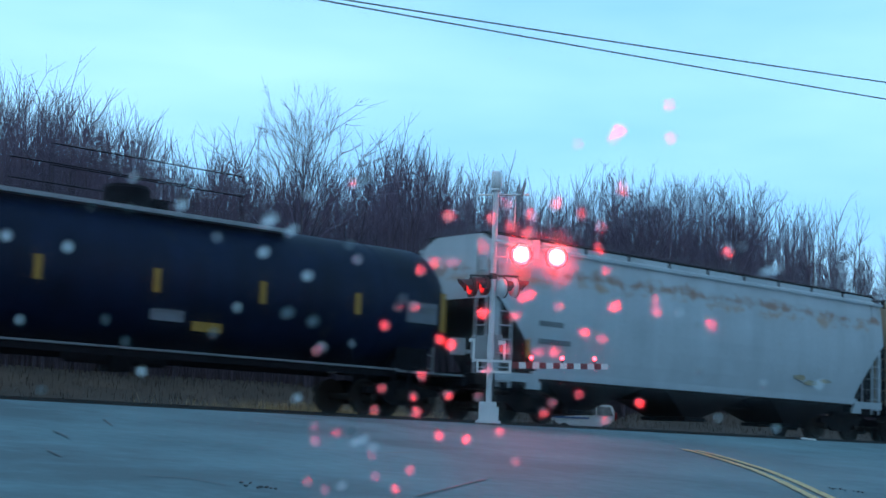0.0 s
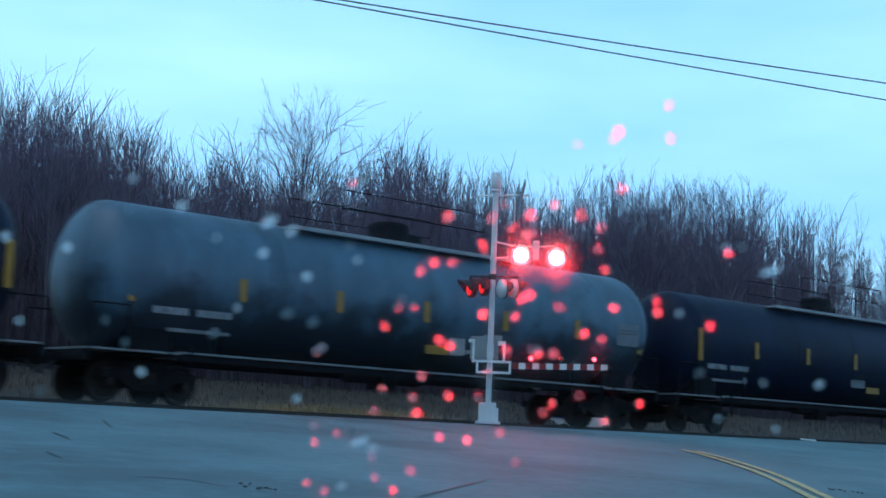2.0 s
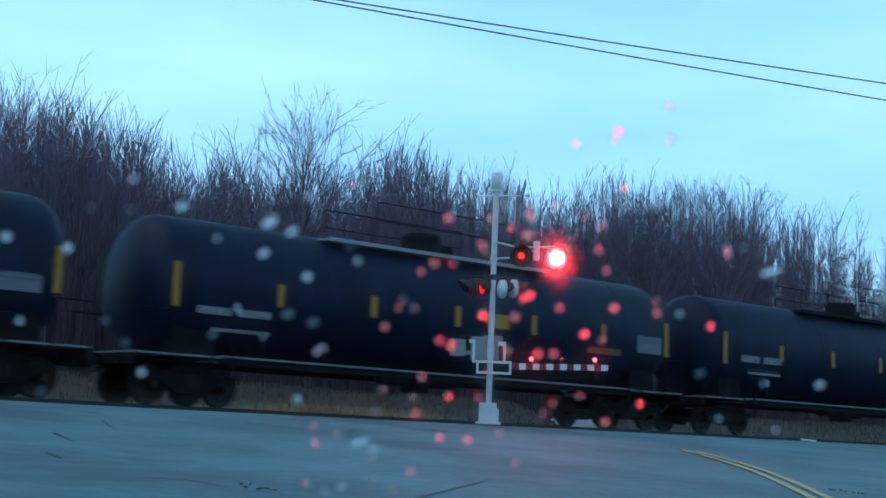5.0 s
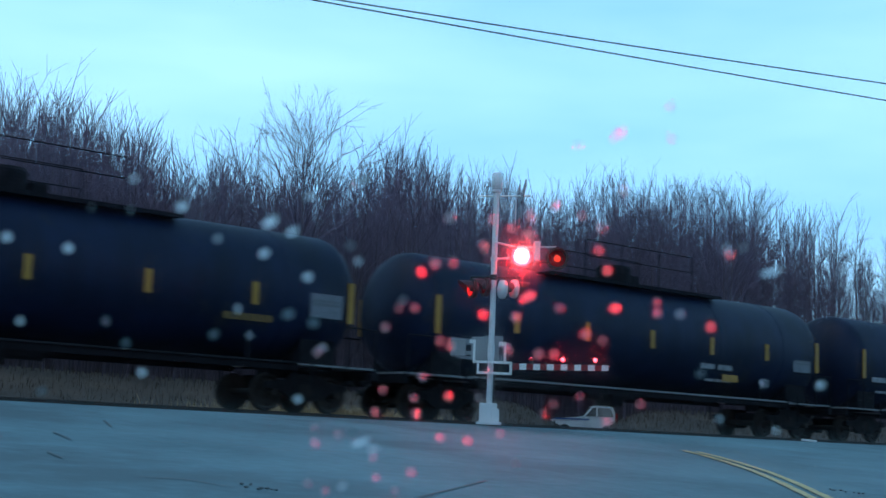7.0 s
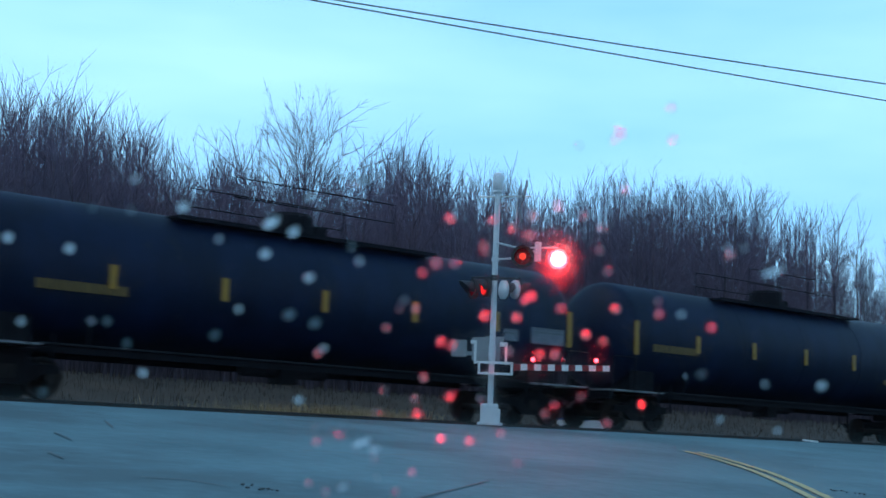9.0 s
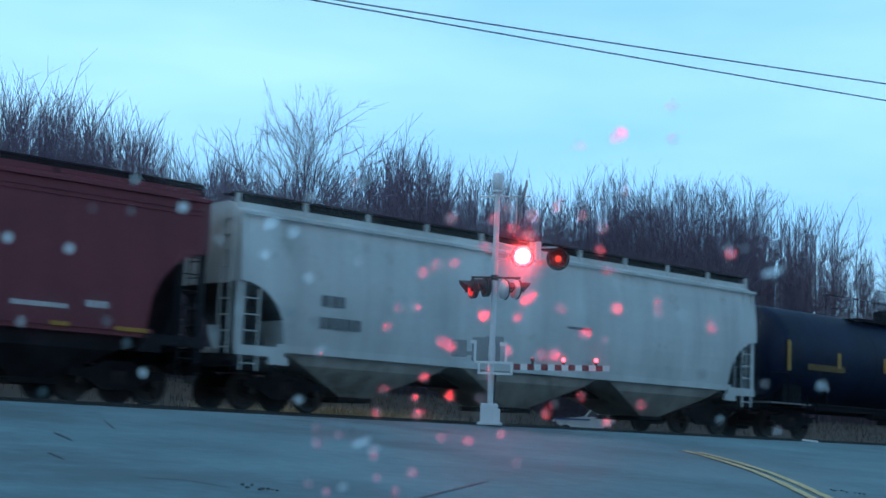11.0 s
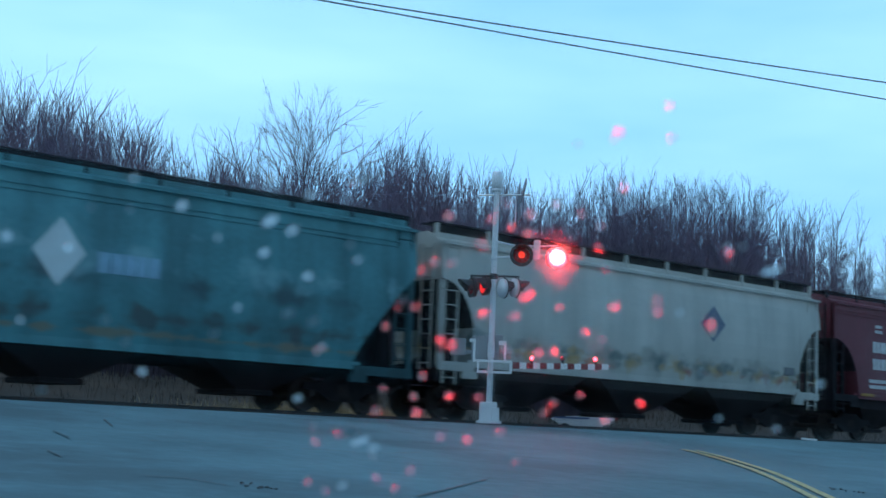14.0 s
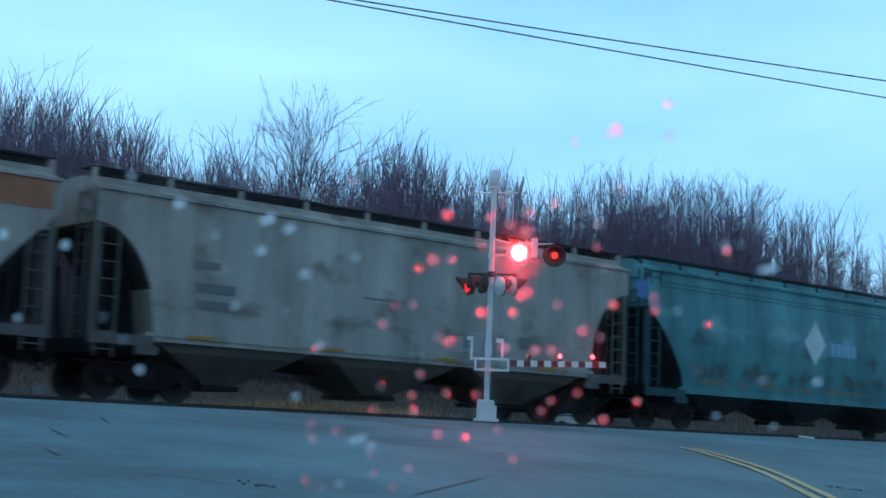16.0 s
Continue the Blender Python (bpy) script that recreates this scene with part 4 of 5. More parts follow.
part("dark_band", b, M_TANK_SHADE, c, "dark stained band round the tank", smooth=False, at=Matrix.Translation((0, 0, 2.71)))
c = tank_car("black tank car with grey data plates", -32.47, -13.15, M_TANK_BLACK, sill_mat=M_SILL_LIGHT, white=((-7.5, 2.3, 2.0),), plates=((7.4, 2.3, 0.9, 0.55), (6.0, 2.05, 0.6, 0.3)), signs=((4.4, 2.35),))
c = tank_car("black tank car with yellow lettering bars", -51.12, -32.47, M_TANK_BLACK, walk_mat=M_TANK_WALK, yellow=((4.8, 2.1, 1.35),), plates=((7.25, 2.4, 1.0, 0.55),), signs=((1.37, 2.54),), white=((-7.4, 2.1, 1.9),))
c = tank_car("dull black tank car with pale stencils", -69.79, -51.12, M_TANK_BLACK, sill_mat=M_SILL_LIGHT, white=((-7.5, 2.0, 2.1), (2.3, 2.0, 1.5)), plates=((7.2, 2.3, 0.9, 0.5),), signs=((3.9, 1.75),))
c = tank_car("black tank car with a yellow stencil row", -88.5, -69.79, M_TANK_BLACK, sill_mat=M_STEEL_SHADED, yellow=((-7.3, 2.33, 2.0), (4.6, 2.05, 1.3)), plates=((7.3, 2.43, 0.9, 0.55),), white=())
c = tank_car("black tank car with yellow side markings", -107.35, -88.5, M_TANK_BLACK, sill_mat=M_STEEL_SHADED, yellow=((-7.05, 2.28, 2.05),), plates=((7.27, 2.37, 1.2, 0.55), (5.95, 2.3, 0.5, 0.4)))
c = hopper_car("pale grey-white covered hopper car with roof brackets", -126.68, -107.35, M_HOP_PALE, cut=1.3, eave=4.34, top=4.80, apex=2.8, sill=1.30, bay_mat=M_HOP_RUST)
bars(c, -7.08, 2.55, 0.7, 0.26, 1, M_GREYSTENCIL, on_side(2.55, True))
bars(c, -7.08, 2.05, 1.2, 0.26, 1, M_GREYSTENCIL, on_side(2.05, True))
bars(c, 1.01, 2.6, 0.9, 0.07, 1, M_GREYSTENCIL, on_side(2.6, True))
c = hopper_car("oxide-red covered hopper car with white lettering bars", -142.95, -126.68, M_HOP_RED, curved=False, cut=1.4, roofboards=False, eave=4.42, top=4.80, apex=3.25, sill=1.36, rail_mat=M_STEEL_SHADED)
y = -1.568
bars(c, -5.51, 3.11, 0.98, 0.36, 1, M_STENCIL, y)
bars(c, -5.51, 2.54, 1.42, 0.36, 1, M_STENCIL, y)
bars(c, -5.71, 1.97, 1.4, 0.11, 2, M_STENCIL, y)
bars(c, -5.36, 3.80, 0.42, 0.10, 2, M_STENCIL, y)
bars(c, -0.21, 1.88, 0.95, 0.07, 1, M_STENCIL, y)
bars(c, -0.36, 2.75, 0.25, 0.12, 2, M_STENCIL, y)
bars(c, 3.34, 1.85, 1.2, 0.10, 1, M_STENCIL, y)
bars(c, 4.94, 1.95, 0.5, 0.14, 1, M_STENCIL, y)
for x in (-5.8, -3.3, -1.0, 1.9, 4.4, 6.0):
    plate(c, "reflector", x, 1.50, 0.75 if abs(x) > 5 else 0.4, 0.09, M_REFLECT, y, "yellow reflective strip")
plate(c, "stencil_plate", 1.72, 2.03, 0.5, 0.5, M_GRAFFITI, y, "faded yellow stencil square")
plate(c, "stencil_plate", -1.71, 2.1, 0.55, 0.5, M_GRAFFITI, y, "faded yellow stencil square")
for z in (4.18, 4.08):
    b = bmesh.new()
    box(b, 0, -1.575, z, 15.0, 0.03, 0.03)
    part("side_bead", b, M_HOP_RED, c)
c = hopper_car("light grey covered hopper car with a diamond emblem and old graffiti", -159.8, -142.95, M_HOP_GREY, cut=1.2, eave=4.36, top=4.86, apex=3.42, sill=1.30)
diamond(c, 2.55, 3.17, 1.12, 1.07, on_side(3.0, True), M_LOGO_BLUE, "dark blue diamond emblem", M_HOP_GREY)
plate(c, "data_plate", 6.32, 2.0, 0.5, 0.24, M_GREYSTENCIL, on_side(2.0, True), "small grey data plate")
c = hopper_car("weathered teal covered hopper car with a white diamond", -178.0, -159.8, M_HOP_TEAL, cut=1.75, slope="straight", roofboards=False, eave=4.50, top=4.86, apex=3.4, sill=1.02, rail_mat=M_TEAL_DULL)
diamond(c, -0.64, 2.90, 1.15, 1.4, on_side(2.9, True), M_LOGO_PALE, "pale faded diamond emblem")
bars(c, 0.20, 2.78, 1.46, 0.42, 1, M_LOGO_BLUE_PALE, on_side(2.78, True))
for z in (4.16, 4.04):
    b = bmesh.new()
    box(b, 0, on_side(z * 4.12 / 4.5, True) - 0.005, z, 16.2, 0.03, 0.03)
    part("side_bead", b, M_HOP_TEAL, c)
blob(c, "blue_panel", -8.75, 3.85, 1.0, 0.7, M_CAR_BLUE, on_side(3.85, True), "blue end panel")
c = hopper_car("dirty grey covered hopper car with dark stains", -195.1, -178.0, M_HOP_RUST, curved=False, cut=1.5, eave=4.32, top=4.77, apex=3.6, sill=1.24, rail_mat=M_LADDER_DIRTY, bay_mat=M_BAY)
bars(c, -5.80, 2.95, 0.68, 0.18, 1, M_GREYSTENCIL, y)
bars(c, -5.70, 2.46, 1.0, 0.22, 2, M_GREYSTENCIL, y)
bars(c, -1.20, 2.66, 1.4, 0.05, 1, M_GREYSTENCIL, y)
plate(c, "data_plate", 4.14, 1.97, 0.4, 0.3, M_GREYSTENCIL, y)
for x in (-5.5, -2.0, 1.5, 5.0):
    plate(c, "reflector", x, 1.38, 0.7, 0.08, M_REFLECT, y, "yellow reflective strip")
c = hopper_car("grey covered hopper car with an orange-brown end panel", -212.3, -195.1, M_HOP_RUST, curved=False, cut=1.9, slope="straight", eave=4.32, top=4.77, apex=3.6, rail_mat=M_LADDER_DIRTY, bay_mat=M_BAY)
plate(c, "end_panel", 7.0, 3.98, 2.1, 0.60, M_ORANGE, y, "orange-brown painted panel")


# ---- white vehicle waiting beyond the track ----
def pickup(at):
    car = empty("pickup_truck", "white pickup truck with a blue side stripe beyond the track", "pickup truck", at=at)
    prof = [(-2.05, 0.55), (-2.12, 0.85), (-2.0, 0.98), (-1.2, 1.10), (-0.35, 1.18), (0.10, 1.72), (0.25, 1.80), (1.15, 1.80), (1.32, 1.72), (1.55, 1.12), (1.58, 0.6), (1.45, 0.45), (-1.9, 0.42)]
    b = bmesh.new()
    rings = []
    for y, inset in ((-0.90, 0.05), (-0.93, 0.0), (0.93, 0.0), (0.90, 0.05)):
        rings.append([(x * (1 - inset * 0.2), y * (1 - 0.14 * max(0, z - 1.1)), z - inset * 0.3 if z > 1 else z + inset * 0.3) for x, z in prof])
    loft(b, rings)
    part("body", b, M_CAR_WHITE, car)
    for s in (-1, 1):
        b = bmesh.new()
        loft(b, [[(x, s * (0.945 - 0.13 * max(0, z - 1.1)) + s * d, z) for x, z in ((-0.20, 1.20), (0.18, 1.66), (0.38, 1.70), (0.38, 1.20))] for d in (0.0, 0.012)])
        part("side_window", b, M_GLASS_DARK, car)
        b = bmesh.new()
        loft(b, [[(x, s * (0.945 - 0.13 * max(0, z - 1.1)) + s * d, z) for x, z in ((0.46, 1.20), (0.46, 1.70), (1.18, 1.69), (1.34, 1.20))] for d in (0.0, 0.012)])
        part("side_window", b, M_GLASS_DARK, car)
        b = bmesh.new()
        box(b, -0.95, s * 0.94, 1.02, 1.9, 0.02, 0.09)
        part("stripe", b, M_CAR_BLUE, car, "blue side stripe")
        b = bmesh.new()
        box(b, 1.50, s * 0.93, 1.15, 0.14, 0.05, 0.5)
        part("tail_lamp", b, M_CAR_TAIL, car)
        for x in (-1.35, 1.0):
            b = bmesh.new()
            lathe(b, [(s * 0.70, 0.2), (s * 0.70, 0.35), (s * 0.92, 0.36), (s * 0.94, 0.2)], 20, "Y")
            w = part("wheel", b, M_TYRE, car, at=Matrix.Translation((x, 0, 0.36)))
            b = bmesh.new()
            lathe(b, [(s * 0.925, 0.2), (s * 0.95, 0.18), (s * 0.96, 0.05)], 14, "Y")
            part("rim", b, M_GALV, w)
    b = bmesh.new()
    loft(b, [[(-0.30, -0.78, 1.22), (0.10, -0.70, 1.70), (0.10, 0.70, 1.70), (-0.30, 0.78, 1.22)], [(-0.335, -0.78, 1.23), (0.07, -0.70, 1.71), (0.07, 0.70, 1.71), (-0.335, 0.78, 1.23)]])
    part("windscreen", b, M_GLASS_DARK, car)
    b = bmesh.new()
    box(b, -2.2, 0, 0.55, 0.12, 1.8, 0.18, bevel=0.03)
    part("bumper", b, M_GALV, car)
    return car


PX, PY = 58.6, 55.0
pickup(pose(PX, PY, ground_z(PX, PY), 0, 0, -40.8))


# ---- bare trees ----
def grow(rng, p, d, length, segs, wander, up):
    pts = [p.copy()]
    for i in range(segs):
        d = (d + Vector((rng.uniform(-1, 1), rng.uniform(-1, 1), rng.uniform(-0.6, 0.9))) * wander + Vector((0, 0, up))).normalized()
        p = p + d * (length / segs)
        pts.append(p.copy())
    return pts


def along(pts, t):
    f = t * (len(pts) - 1)
    i = min(int(f), len(pts) - 2)
    return pts[i].lerp(pts[i + 1], f - i), (pts[i + 1] - pts[i]).normalized()


def side_way(rng, d, angle):
    u = d.orthogonal().normalized()
    q = Matrix.Rotation(rng.uniform(0, 2 * math.pi), 3, d)
    return (d * math.cos(angle) + (q @ u) * math.sin(angle)).normalized()


def limb(rng, cv, cf, p, d, length, r, level, bend, least):
    """A limb that sweeps upward, with finer ones along it."""
    pts = grow(rng, p, d, length, 3 if level < 3 else 2, 0.035 + 0.02 * level, bend)
    tube(cv, cf, pts, r, max(0.003, r * 0.25), 3)
    if level == 3:
        return
    for k in range(7 if level == 1 else 4):
        t = rng.uniform(0.18, 1.0)
        p2, d2 = along(pts, t)
        w = side_way(rng, d2, radians(rng.uniform(18, 42)))
        limb(rng, cv, cf, p2, w, length * rng.uniform(0.32, 0.66) * (1.15 - 0.45 * t), max(least, r * 0.46), level + 1, bend, least)


def tree_meshes(seed, spread=1.0, leaders=1, first=0.35, boughs=17, r=0.095, dome=False, least=0.0055):
    """Trunk and crown of one bare tree, scaled to ten metres high: an upright leader with boughs that rise from it."""
    rng = random.Random(seed)
    tv, tf, cv, cf = [], [], [], []
    for k in range(leaders):
        lean = 0.03 if k == 0 else 0.13
        d = Vector((rng.uniform(-lean, lean), rng.uniform(-lean, lean), 1)).normalized()
        high = 9.4 * (1 if k == 0 else rng.uniform(0.72, 0.98))
        thick = r * (1 if k == 0 else 0.75)
        stem = grow(rng, Vector((0.25 * k * rng.uniform(-1, 1), 0.25 * k * rng.uniform(-1, 1), -0.2)), d, high, 8, 0.022, 0.03)
        tube(tv, tf, stem, thick, 0.014, 6)
        for j in range(boughs):
            t = first + (0.97 - first) * (j + rng.random()) / boughs
            p, d2 = along(stem, t)
            turn = rng.uniform(46, 72) * (1.2 - 0.7 * t) if dome else rng.uniform(26, 52) * spread
            reach = high * ((0.48 * math.sqrt(max(0.02, 1 - ((t - first) / (1 - first)) ** 2)) + 0.05) if dome else (0.06 + 0.40 * (1 - t) * spread + 0.05 * spread)) * rng.uniform(0.7, 1.1)
            limb(rng, cv, cf, p, side_way(rng, d2, radians(turn)), reach, max(0.013, thick * (0.55 if dome else 0.42) * (1.1 - t)), 1, 0.035 if dome else 0.13, least)
    top = max(v.z for v in cv)
    out = []
    for nm, v, f in (("trunk", tv, tf), ("crown", cv, cf)):
        me = bpy.data.meshes.new(nm)
        me.from_pydata([tuple(q * (10.0 / top)) for q in v], [], f)
        me.materials.append(M_BARK if nm == "trunk" else M_TWIG)
        out.append(me)
    return out


SKYLINE = [(0.30, 0.23), (0.417, 0.237), (0.462, 0.237), (0.511, 0.221), (0.585, 0.193), (0.625, 0.208), (0.66, 0.190), (0.755, 0.190), (0.796, 0.221), (0.867, 0.194), (0.911, 0.197),
           (0.981, 0.182), (1.080, 0.200), (1.189, 0.200), (1.321, 0.192), (1.387, 0.180), (1.493, 0.176), (1.607, 0.160), (1.9, 0.15)]


def skyline(q):
    for (a, u), (b, v) in zip(SKYLINE, SKYLINE[1:]):
        if q <= b:
            return u + (v - u) * max(0.0, min(1.0, (q - a) / (b - a)))
    return 0.15


KINDS = [tree_meshes(40 + k, spread=(0.8, 1.0, 1.25, 0.9, 0.7, 1.5)[k], leaders=(1, 2, 1, 2, 1, 2)[k], first=(0.42, 0.35, 0.40, 0.45, 0.5, 0.38)[k], boughs=(18, 14, 19, 15, 15, 16)[k]) for k in range(6)]
PROTO = []
for trunk_me, crown_me in KINDS:
    root = empty("bare_tree", "leafless grey-brown tree in the wood behind the track", "tree", "bare trees behind the track")
    for nm, me in (("trunk", trunk_me), ("crown", crown_me)):
        o = new(nm, me)
        o.parent = root
    PROTO.append(root)
rng = random.Random(7)
used = [0] * 6
spots = []
for y0, step, lo, hi in ((44.0, 0.74, 0.78, 1.03), (48.5, 0.9, 0.80, 1.0), (55.0, 1.4, 0.80, 0.98)):
    x = 0.33 * y0
    while x < 1.78 * y0:
        spots.append((x + rng.uniform(-0.6, 0.6), y0 + rng.uniform(-2.2, 2.2), rng.uniform(lo, hi)))
        x += step * rng.uniform(0.6, 1.4)
for k in range(30):
    y = rng.uniform(62, 74)
    spots.append((y * (0.965 + 0.19 * (k + rng.random()) / 30), y, rng.uniform(0.80, 0.99)))
for x, y, part_h in spots:
    q = x / y
    if abs(q - 1.06) < (0.08 if y > 50 else 0.06) and y < 60:
        continue
    z = ground_z(x, y)
    if 1.50 < q < 1.60 and rng.random() < 0.75 or q > 1.12 and rng.random() < 0.42:
        continue
    high = (1.01 if q < 1.0 else 1.03) * (1.35 + skyline(q) * math.hypot(x, y) - z)
    s = high * part_h / 9.7
    k = rng.randrange(6) if q < 1.0 else rng.choice((1, 2, 5, 5, 3))
    m = pose(x, y, z, rng.uniform(-3, 3), rng.uniform(-3, 3), rng.uniform(0, 360)) @ Matrix.Diagonal((s * 0.95, s * 0.95, s, 1))
    if used[k] == 0:
        PROTO[k].matrix_basis = m
    else:
        copy_thing(PROTO[k], m)
    used[k] += 1

big_t, big_c = tree_meshes(97, first=0.45, boughs=30, r=0.17, dome=True, least=0.011)
root = empty("bare_tree", "tall leafless tree with a broad rounded crown", "tree", "bare trees behind the track")
for nm, me in (("trunk", big_t), ("crown", big_c)):
    o = new(nm, me)
    o.parent = root
bx, by = 42.6 * 0.703, 42.6
bs = (1.35 + 0.250 * math.hypot(bx, by) - ground_z(bx, by)) / 9.9
root.matrix_basis = pose(bx, by, ground_z(bx, by), 0, 0, 40) @ Matrix.Diagonal((bs * 0.78, bs * 0.78, bs, 1))

# the wood further back, past counting
rng = random.Random(23)
vs, fs = [], []
for i in range(4200):
    y = rng.uniform(50, 95)
    x = rng.uniform(0.33, 1.78) * y
    if x / y > 1.12 and rng.random() < 0.72 or 1.48 < x / y < 1.62 and rng.random() < 0.85 or abs(x / y - 1.06) < 0.07 and y < 60 or math.hypot(x - PX, y - PY) < 8.5:
        continue
    z = ground_z(x, y)
    h = (1.35 + skyline(x / y) * math.hypot(x, y) - z) * rng.uniform(0.62, 0.97)
    pts = grow(rng, Vector((x, y, z - 0.2)), Vector((rng.uniform(-0.04, 0.04), rng.uniform(-0.04, 0.04), 1)).normalized(), h, 4, 0.025, 0.03)
    tube(vs, fs, pts, rng.uniform(0.05, 0.12), 0.012, 3)
    for k in range(16):
        p2, d2 = along(pts, rng.uniform(0.25, 0.97))
        ln = rng.uniform(0.8, 2.6)
        q = grow(rng, p2, side_way(rng, d2, radians(rng.uniform(15, 40))), ln, 2, 0.1, 0.15)
        tube(vs, fs, q, 0.022, 0.007, 3)
        for j in range(2):
            p3, d3 = along(q, rng.uniform(0.2, 0.9))
            tube(vs, fs, [p3, p3 + side_way(rng, d3, radians(30)) * ln * 0.4], 0.012, 0.006, 3)
me = bpy.data.meshes.new("far_wood")
me.from_pydata([tuple(v) for v in vs], [], fs)
me.materials.append(M_TWIG)
tagged(new("far_wood", me), "dense bare winter wood behind the first trees", "woods", kind="stuff")

# undergrowth and dead grass
rng = random.Random(11)
vs, fs = [], []
for i in range(20000):
    y = rng.uniform(40.5, 70)
    x = rng.uniform(0.33, 1.75) * y
    if i >= 18000:
        y = rng.uniform(60, 80)
        x = rng.uniform(0.97, 1.15) * y
    if abs(x / y - 1.06) < 0.06 and y < 58 or math.hypot(x - PX, y - PY) < 8.5:
        continue
    z = ground_z(x, y)
    h = rng.uniform(1.0, 8.0) * (0.5 + 0.5 * rng.random())
    if x / y > 1.15:
        h *= 0.62
    p = Vector((x, y, z - 0.1))
    pts = grow(rng, p, Vector((rng.uniform(-0.14, 0.14), rng.uniform(-0.14, 0.14), 1)).normalized(), h, 3, 0.07, 0.08)
    tube(vs, fs, pts, 0.022, 0.008, 3)
    for j in range(3):
        p2, d2 = along(pts, rng.uniform(0.3, 0.9))
        tube(vs, fs, [p2, p2 + side_way(rng, d2, radians(40)) * h * rng.uniform(0.15, 0.35)], 0.012, 0.006, 3)
me = bpy.data.meshes.new("undergrowth")
me.from_pydata([tuple(v) for v in vs], [], fs)
me.materials.append(M_BRUSH)
tagged(new("undergrowth", me), "tangle of bare brown saplings and brush under the trees", "brush", kind="stuff")

def grass(name, count, tall, material, label, where):
    vs, fs = [], []
    for i in range(count):
        x, y = where()
        h = rng.uniform(*tall)
        z = ground_z(x, y)
        a = rng.uniform(0, 6.28)
        lean = Vector((math.cos(a), math.sin(a), 0)) * h * rng.uniform(0.1, 0.7)
        w = Vector((-math.sin(a), math.cos(a), 0)) * rng.uniform(0.006, 0.014)
        p = Vector((x, y, z - 0.03))
        b0 = len(vs)
        mid, tip = p + lean * 0.35 + Vector((0, 0, h * 0.6)), p + lean + Vector((0, 0, h))
        vs += [p - w, p + w, mid - w * 0.7, mid + w * 0.7, tip]
        fs += [(b0, b0 + 1, b0 + 3, b0 + 2), (b0 + 2, b0 + 3, b0 + 4)]
    me = bpy.data.meshes.new(name)
    me.from_pydata([tuple(v) for v in vs], [], fs)
    me.materials.append(material)
    tagged(new(name, me), label, "grass", kind="stuff")


def tall_spot():
    y = rng.uniform(29.8, 32.5)
    return y * min(1.0, max(0.55, rng.gauss(0.74, 0.06))), y


def any_spot():
    y = rng.uniform(30.0, 43.0)
    return rng.uniform(0.3, 1.75) * y, y


grass("dead_grass", 11000, (0.25, 0.66), M_GRASS, "straw-coloured tall dead grass beside the track", tall_spot)
grass("short_grass", 16000, (0.06, 0.3), M_GRASS_DULL, "short brown winter grass on the bank", any_spot)


# ---- wet windscreen of the standing car ----
def wet_glass(name, clear, rough, ior, pane=False):
    """Clear glass with a share of mist that scatters what passes."""
    m = bpy.data.materials.new(name)
    m.use_nodes = True
    n, l = m.node_tree.nodes, m.node_tree.links
    n.remove(n["Principled BSDF"])
    see, haze, mix = n.new("ShaderNodeBsdfRefraction" if pane else "ShaderNodeBsdfTransparent"), n.new("ShaderNodeBsdfRefraction"), n.new("ShaderNodeMixShader")
    if pane:
        see.inputs["Roughness"].default_value, see.inputs["IOR"].default_value = 0.0, ior
    haze.inputs["Roughness"].default_value, haze.inputs["IOR"].default_value = rough, ior
    mix.inputs[0].default_value = 1 - clear
    l.new(see.outputs[0], mix.inputs[1])
    l.new(haze.outputs[0], mix.inputs[2])
    l.new(mix.outputs[0], n["Material Output"].inputs["Surface"])
    return m


M_PANE = wet_glass("misted_glass", 0.92, 0.125, 1.33, pane=True)
M_FILM = wet_glass("fine_rain_water", 0.0, 0.36, 1.33, pane=True)
M_FILM_MID = wet_glass("thin_rain_water", 0.1, 0.48, 1.33, pane=True)
M_FILM_DIM = wet_glass("spread_rain_water", 0.35, 0.56, 1.33, pane=True)
M_DROP = wet_glass("rain_water", 0.40, 0.30, 1.33)
EYE = pose(0, 0, 1.35, 97.64, -2.35, -41.02)
RAKE = Matrix.Rotation(radians(38), 3, "X")
PANE = EYE @ pose(0, 0, -0.6) @ RAKE.to_4x4()
TO_LAMPS = (EYE.inverted() @ (M_MAST @ Vector((0.95, -0.06, 3.59)))).normalized()
bm = bmesh.new()
box(bm, 0, 0.05, 0, 1.30, 0.72, 0.004)
screen = part("windscreen", bm, M_PANE, None, at=PANE)
screen.visible_shadow = False
tagged(screen, "clear raked windscreen glass wet with rain", "windscreen")
# pale drops, then small ones near to and far from the line of sight to the lamps, in millimetres on the glass
DROPS = [(-108, 22), (-72, 14), (-63, 9), (-33, 35), (-55, 27), (-70, 36), (-76, -3), (-58, -16), (-159, 0), (-90, -34), (-68, -37), (-57, -42), (-102, -49), (-54, -57), (-142, -54), (-149, -41), (142, -13), (121, 0), (128, 0), (105, -37), (118, -73), (-67, -89), (-137, -72), (-185, -84), (-126, 36), (-136, 61), (-184, 6), (-187, -41), (-36, -7), (-39, 1), (-17, -29), (-33, -122), (174, -80), (148, -79), (130, -102), (158, -109), (-130, 20), (-146, 21), (-95, 5), (-39, -117), (-43, -111), (-49, -148)]
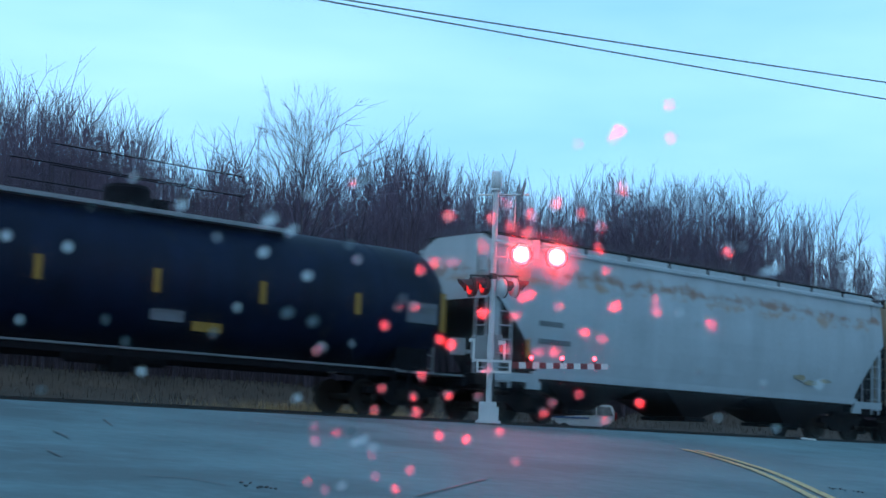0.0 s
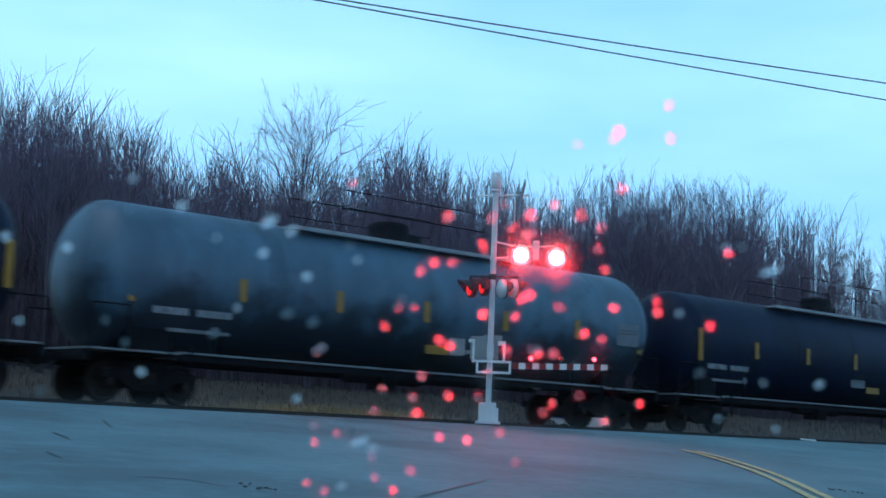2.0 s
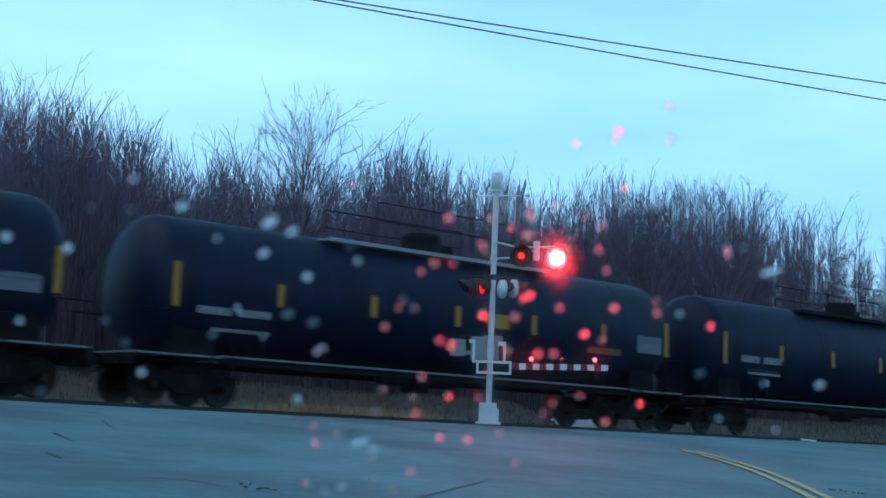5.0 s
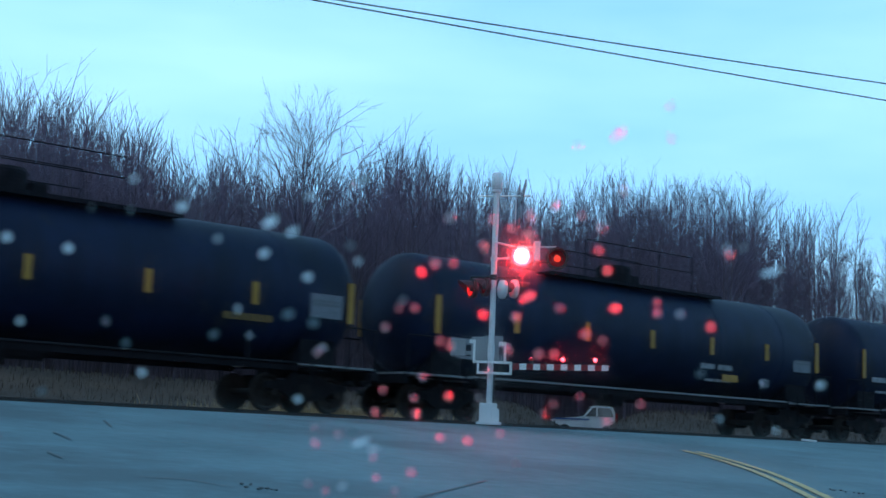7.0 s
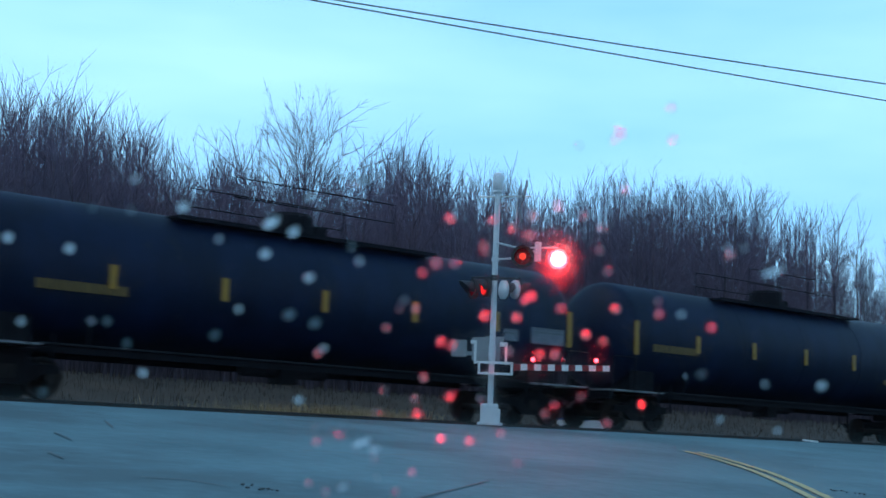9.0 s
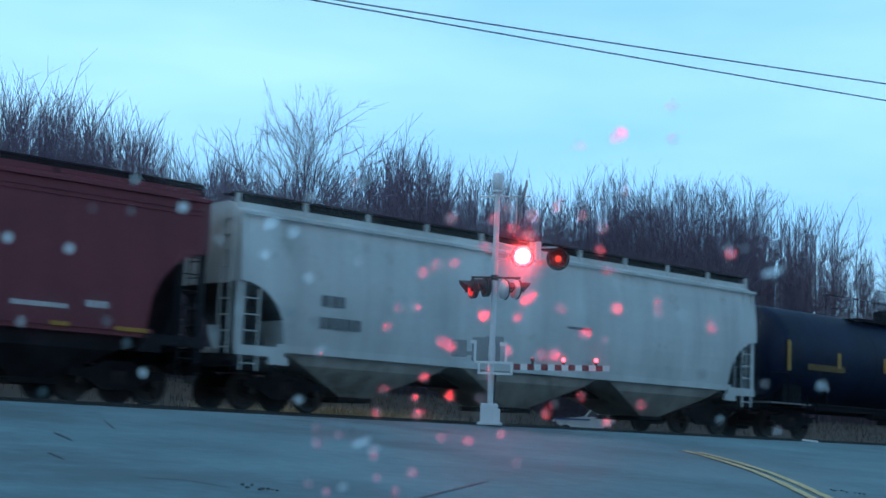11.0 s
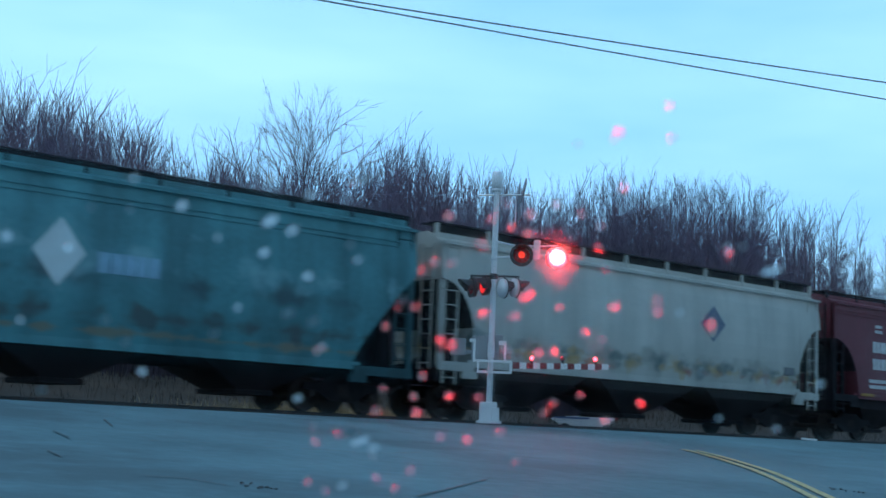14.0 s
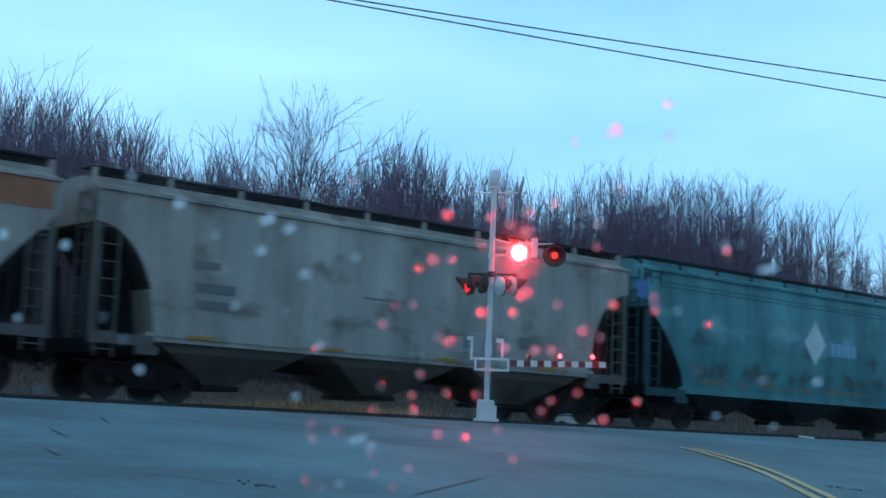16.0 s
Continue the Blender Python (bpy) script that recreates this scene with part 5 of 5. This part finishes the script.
NEAR_DROPS = [(76, -99), (47, -93), (51, -87), (63, -82), (3, -82), (17, -83), (27, -106), (29, -54), (43, -56), (50, -56), (63, -44), (71, -48), (75, -29), (35, -24), (38, -22), (51, -29), (32, -34), (70, -8), (-3, -4), (5, -4), (-9, -9), (-12, -29), (18, 3), (17, 6), (3, 20), (21, 19), (18, -33), (21, -67), (47, 26), (66, 15), (58, 21), (37, 21), (26, 26), (4, -51), (66, 3), (-1, -48), (36, 11), (29, 15)]
FAR_DROPS = [(-49, -107), (-33, -122), (-23, -145), (-15, -132), (-1, -109), (12, -111), (-60, -112), (-57, -146), (-65, -140), (35, -126), (91, -87), (-13, -83), (-12, -93), (-27, -78), (-31, -92), (-56, -55), (-19, -29), (-25, -40), (93, -25), (94, -32), (118, -40), (74, 34), (-36, 37), (91, 59), (70, 62), (68, 59), (89, 74), (54, 56), (-9, -70), (-60, -102), (121, 1), (-32, -136)]
rng = random.Random(5)
LONG = {1: 2.2, 2: 2.1, 3: 2.0, 4: 2.0, 5: 1.9, 16: 3.4, 31: 1.6, 39: 3.0, 40: 2.0, 41: 1.8}
FAINT = {4, 5, 9, 13, 17, 18, 19, 24, 25, 27, 28, 29, 30, 33, 34, 35, 36, 37, 38}
for i, (u, v) in enumerate(DROPS):
    r = rng.uniform(0.0009, 0.0012) if i in FAINT else rng.uniform(0.0014, 0.0019)
    long = LONG.get(i, rng.uniform(1.15, 1.6))
    bm = bmesh.new()
    rings = []
    for k in range(8):
        q = max(0.03, 1 - k / 7)
        z = 0.74 * r * math.sqrt(1 - q * q) + 0.0001
        rings.append([(q * r * math.cos(2 * math.pi * a / 18), q * r * math.sin(2 * math.pi * a / 18), z) for a in range(18)])
    loft(bm, rings, caps=False)
    bm.faces.new([bm.verts.new(p) for p in rings[-1]])
    bm.faces.new([bm.verts.new(p) for p in rings[0]][::-1])
    part("raindrop", bm, M_DROP, screen, smooth=True, at=pose(u / 1000, v / 1000, -0.0021, 180, 0, 20 if i == 16 else rng.uniform(22, 36)) @ Matrix.Diagonal((long, 1.0, 1, 1)))
for u, v in NEAR_DROPS + FAR_DROPS:
    # a thin lens of water whose slope bends the lamps' light to the eye
    r = rng.uniform(0.0008, 0.0015)
    bm = bmesh.new()
    rings = [[(q * r * math.cos(2 * math.pi * a / 20), q * r * math.sin(2 * math.pi * a / 20), 0.06 * r * (1 - q * q)) for a in range(20)] for q in (1.0, 0.8, 0.55, 0.3, 0.05)]
    loft(bm, rings, caps=False)
    bm.faces.new([bm.verts.new(p) for p in rings[-1]])
    seen = (RAKE @ Vector((u / 1000, v / 1000, 0)) + Vector((0, 0, -0.6))).normalized()
    slope = (seen - 1.33 * TO_LAMPS).normalized()
    tilt = Vector((0, 0, 1)).rotation_difference(slope).to_matrix().to_4x4()
    part("raindrop", bm, rng.choice((M_FILM, M_FILM_MID, M_FILM_DIM)), screen, smooth=True, at=pose(u / 1000, v / 1000, 0.0045, -38, 0, 0) @ tilt @ Matrix.Diagonal((rng.uniform(1.0, 1.15), 1, 1, 1)))


# ---- what moves ----
HALF = 0.66


def lamp_rows(ob, who, fore, back, tail):
    """The lit lens stands forward while its side of the pair is on, and inside the housing while it is off."""
    rest = ob.matrix_basis.copy()
    on, off = rest @ Matrix.Translation((0, -fore, 0)), rest @ Matrix.Translation((0, back, 0))
    rows = []
    start, lead = (-0.11, 0.08) if who == "A" else (0.65, 0.0)
    t = start - 2 * HALF
    while t < 16.5:
        a, b = t, t + HALF + lead + tail
        rows += [(a - 0.034, off), (a, on), (b, on), (b + 0.034, off)]
        t += 2 * HALF
    state = off
    for t, m in rows:
        if t <= 0:
            state = m
    rows = [(0.0, state)] + [(t, m) for t, m in rows if 0.02 < t < 15.99]
    rows.append((16.0, rows[-1][1]))
    walk(ob, rows)


def motions():
    for car, s in TRAIN:
        walk(car, [(t, Matrix.Translation((s + SPEED * t, TRACK_Y, RAIL_Z))) for t in (0.0, 4.0, 8.0, 12.0, 16.0)])
    turn = SPEED / 0.415
    for ob, ax in WHEELS:
        walk(ob, [(k / FPS, Matrix.Translation((ax, 0, 0.42)) @ Matrix.Rotation(turn * k / FPS, 4, "Y")) for k in range(16 * FPS + 1)])
    for ob, who, fore, back, tail in LAMPS:
        lamp_rows(ob, who, fore, back, tail)


motions()
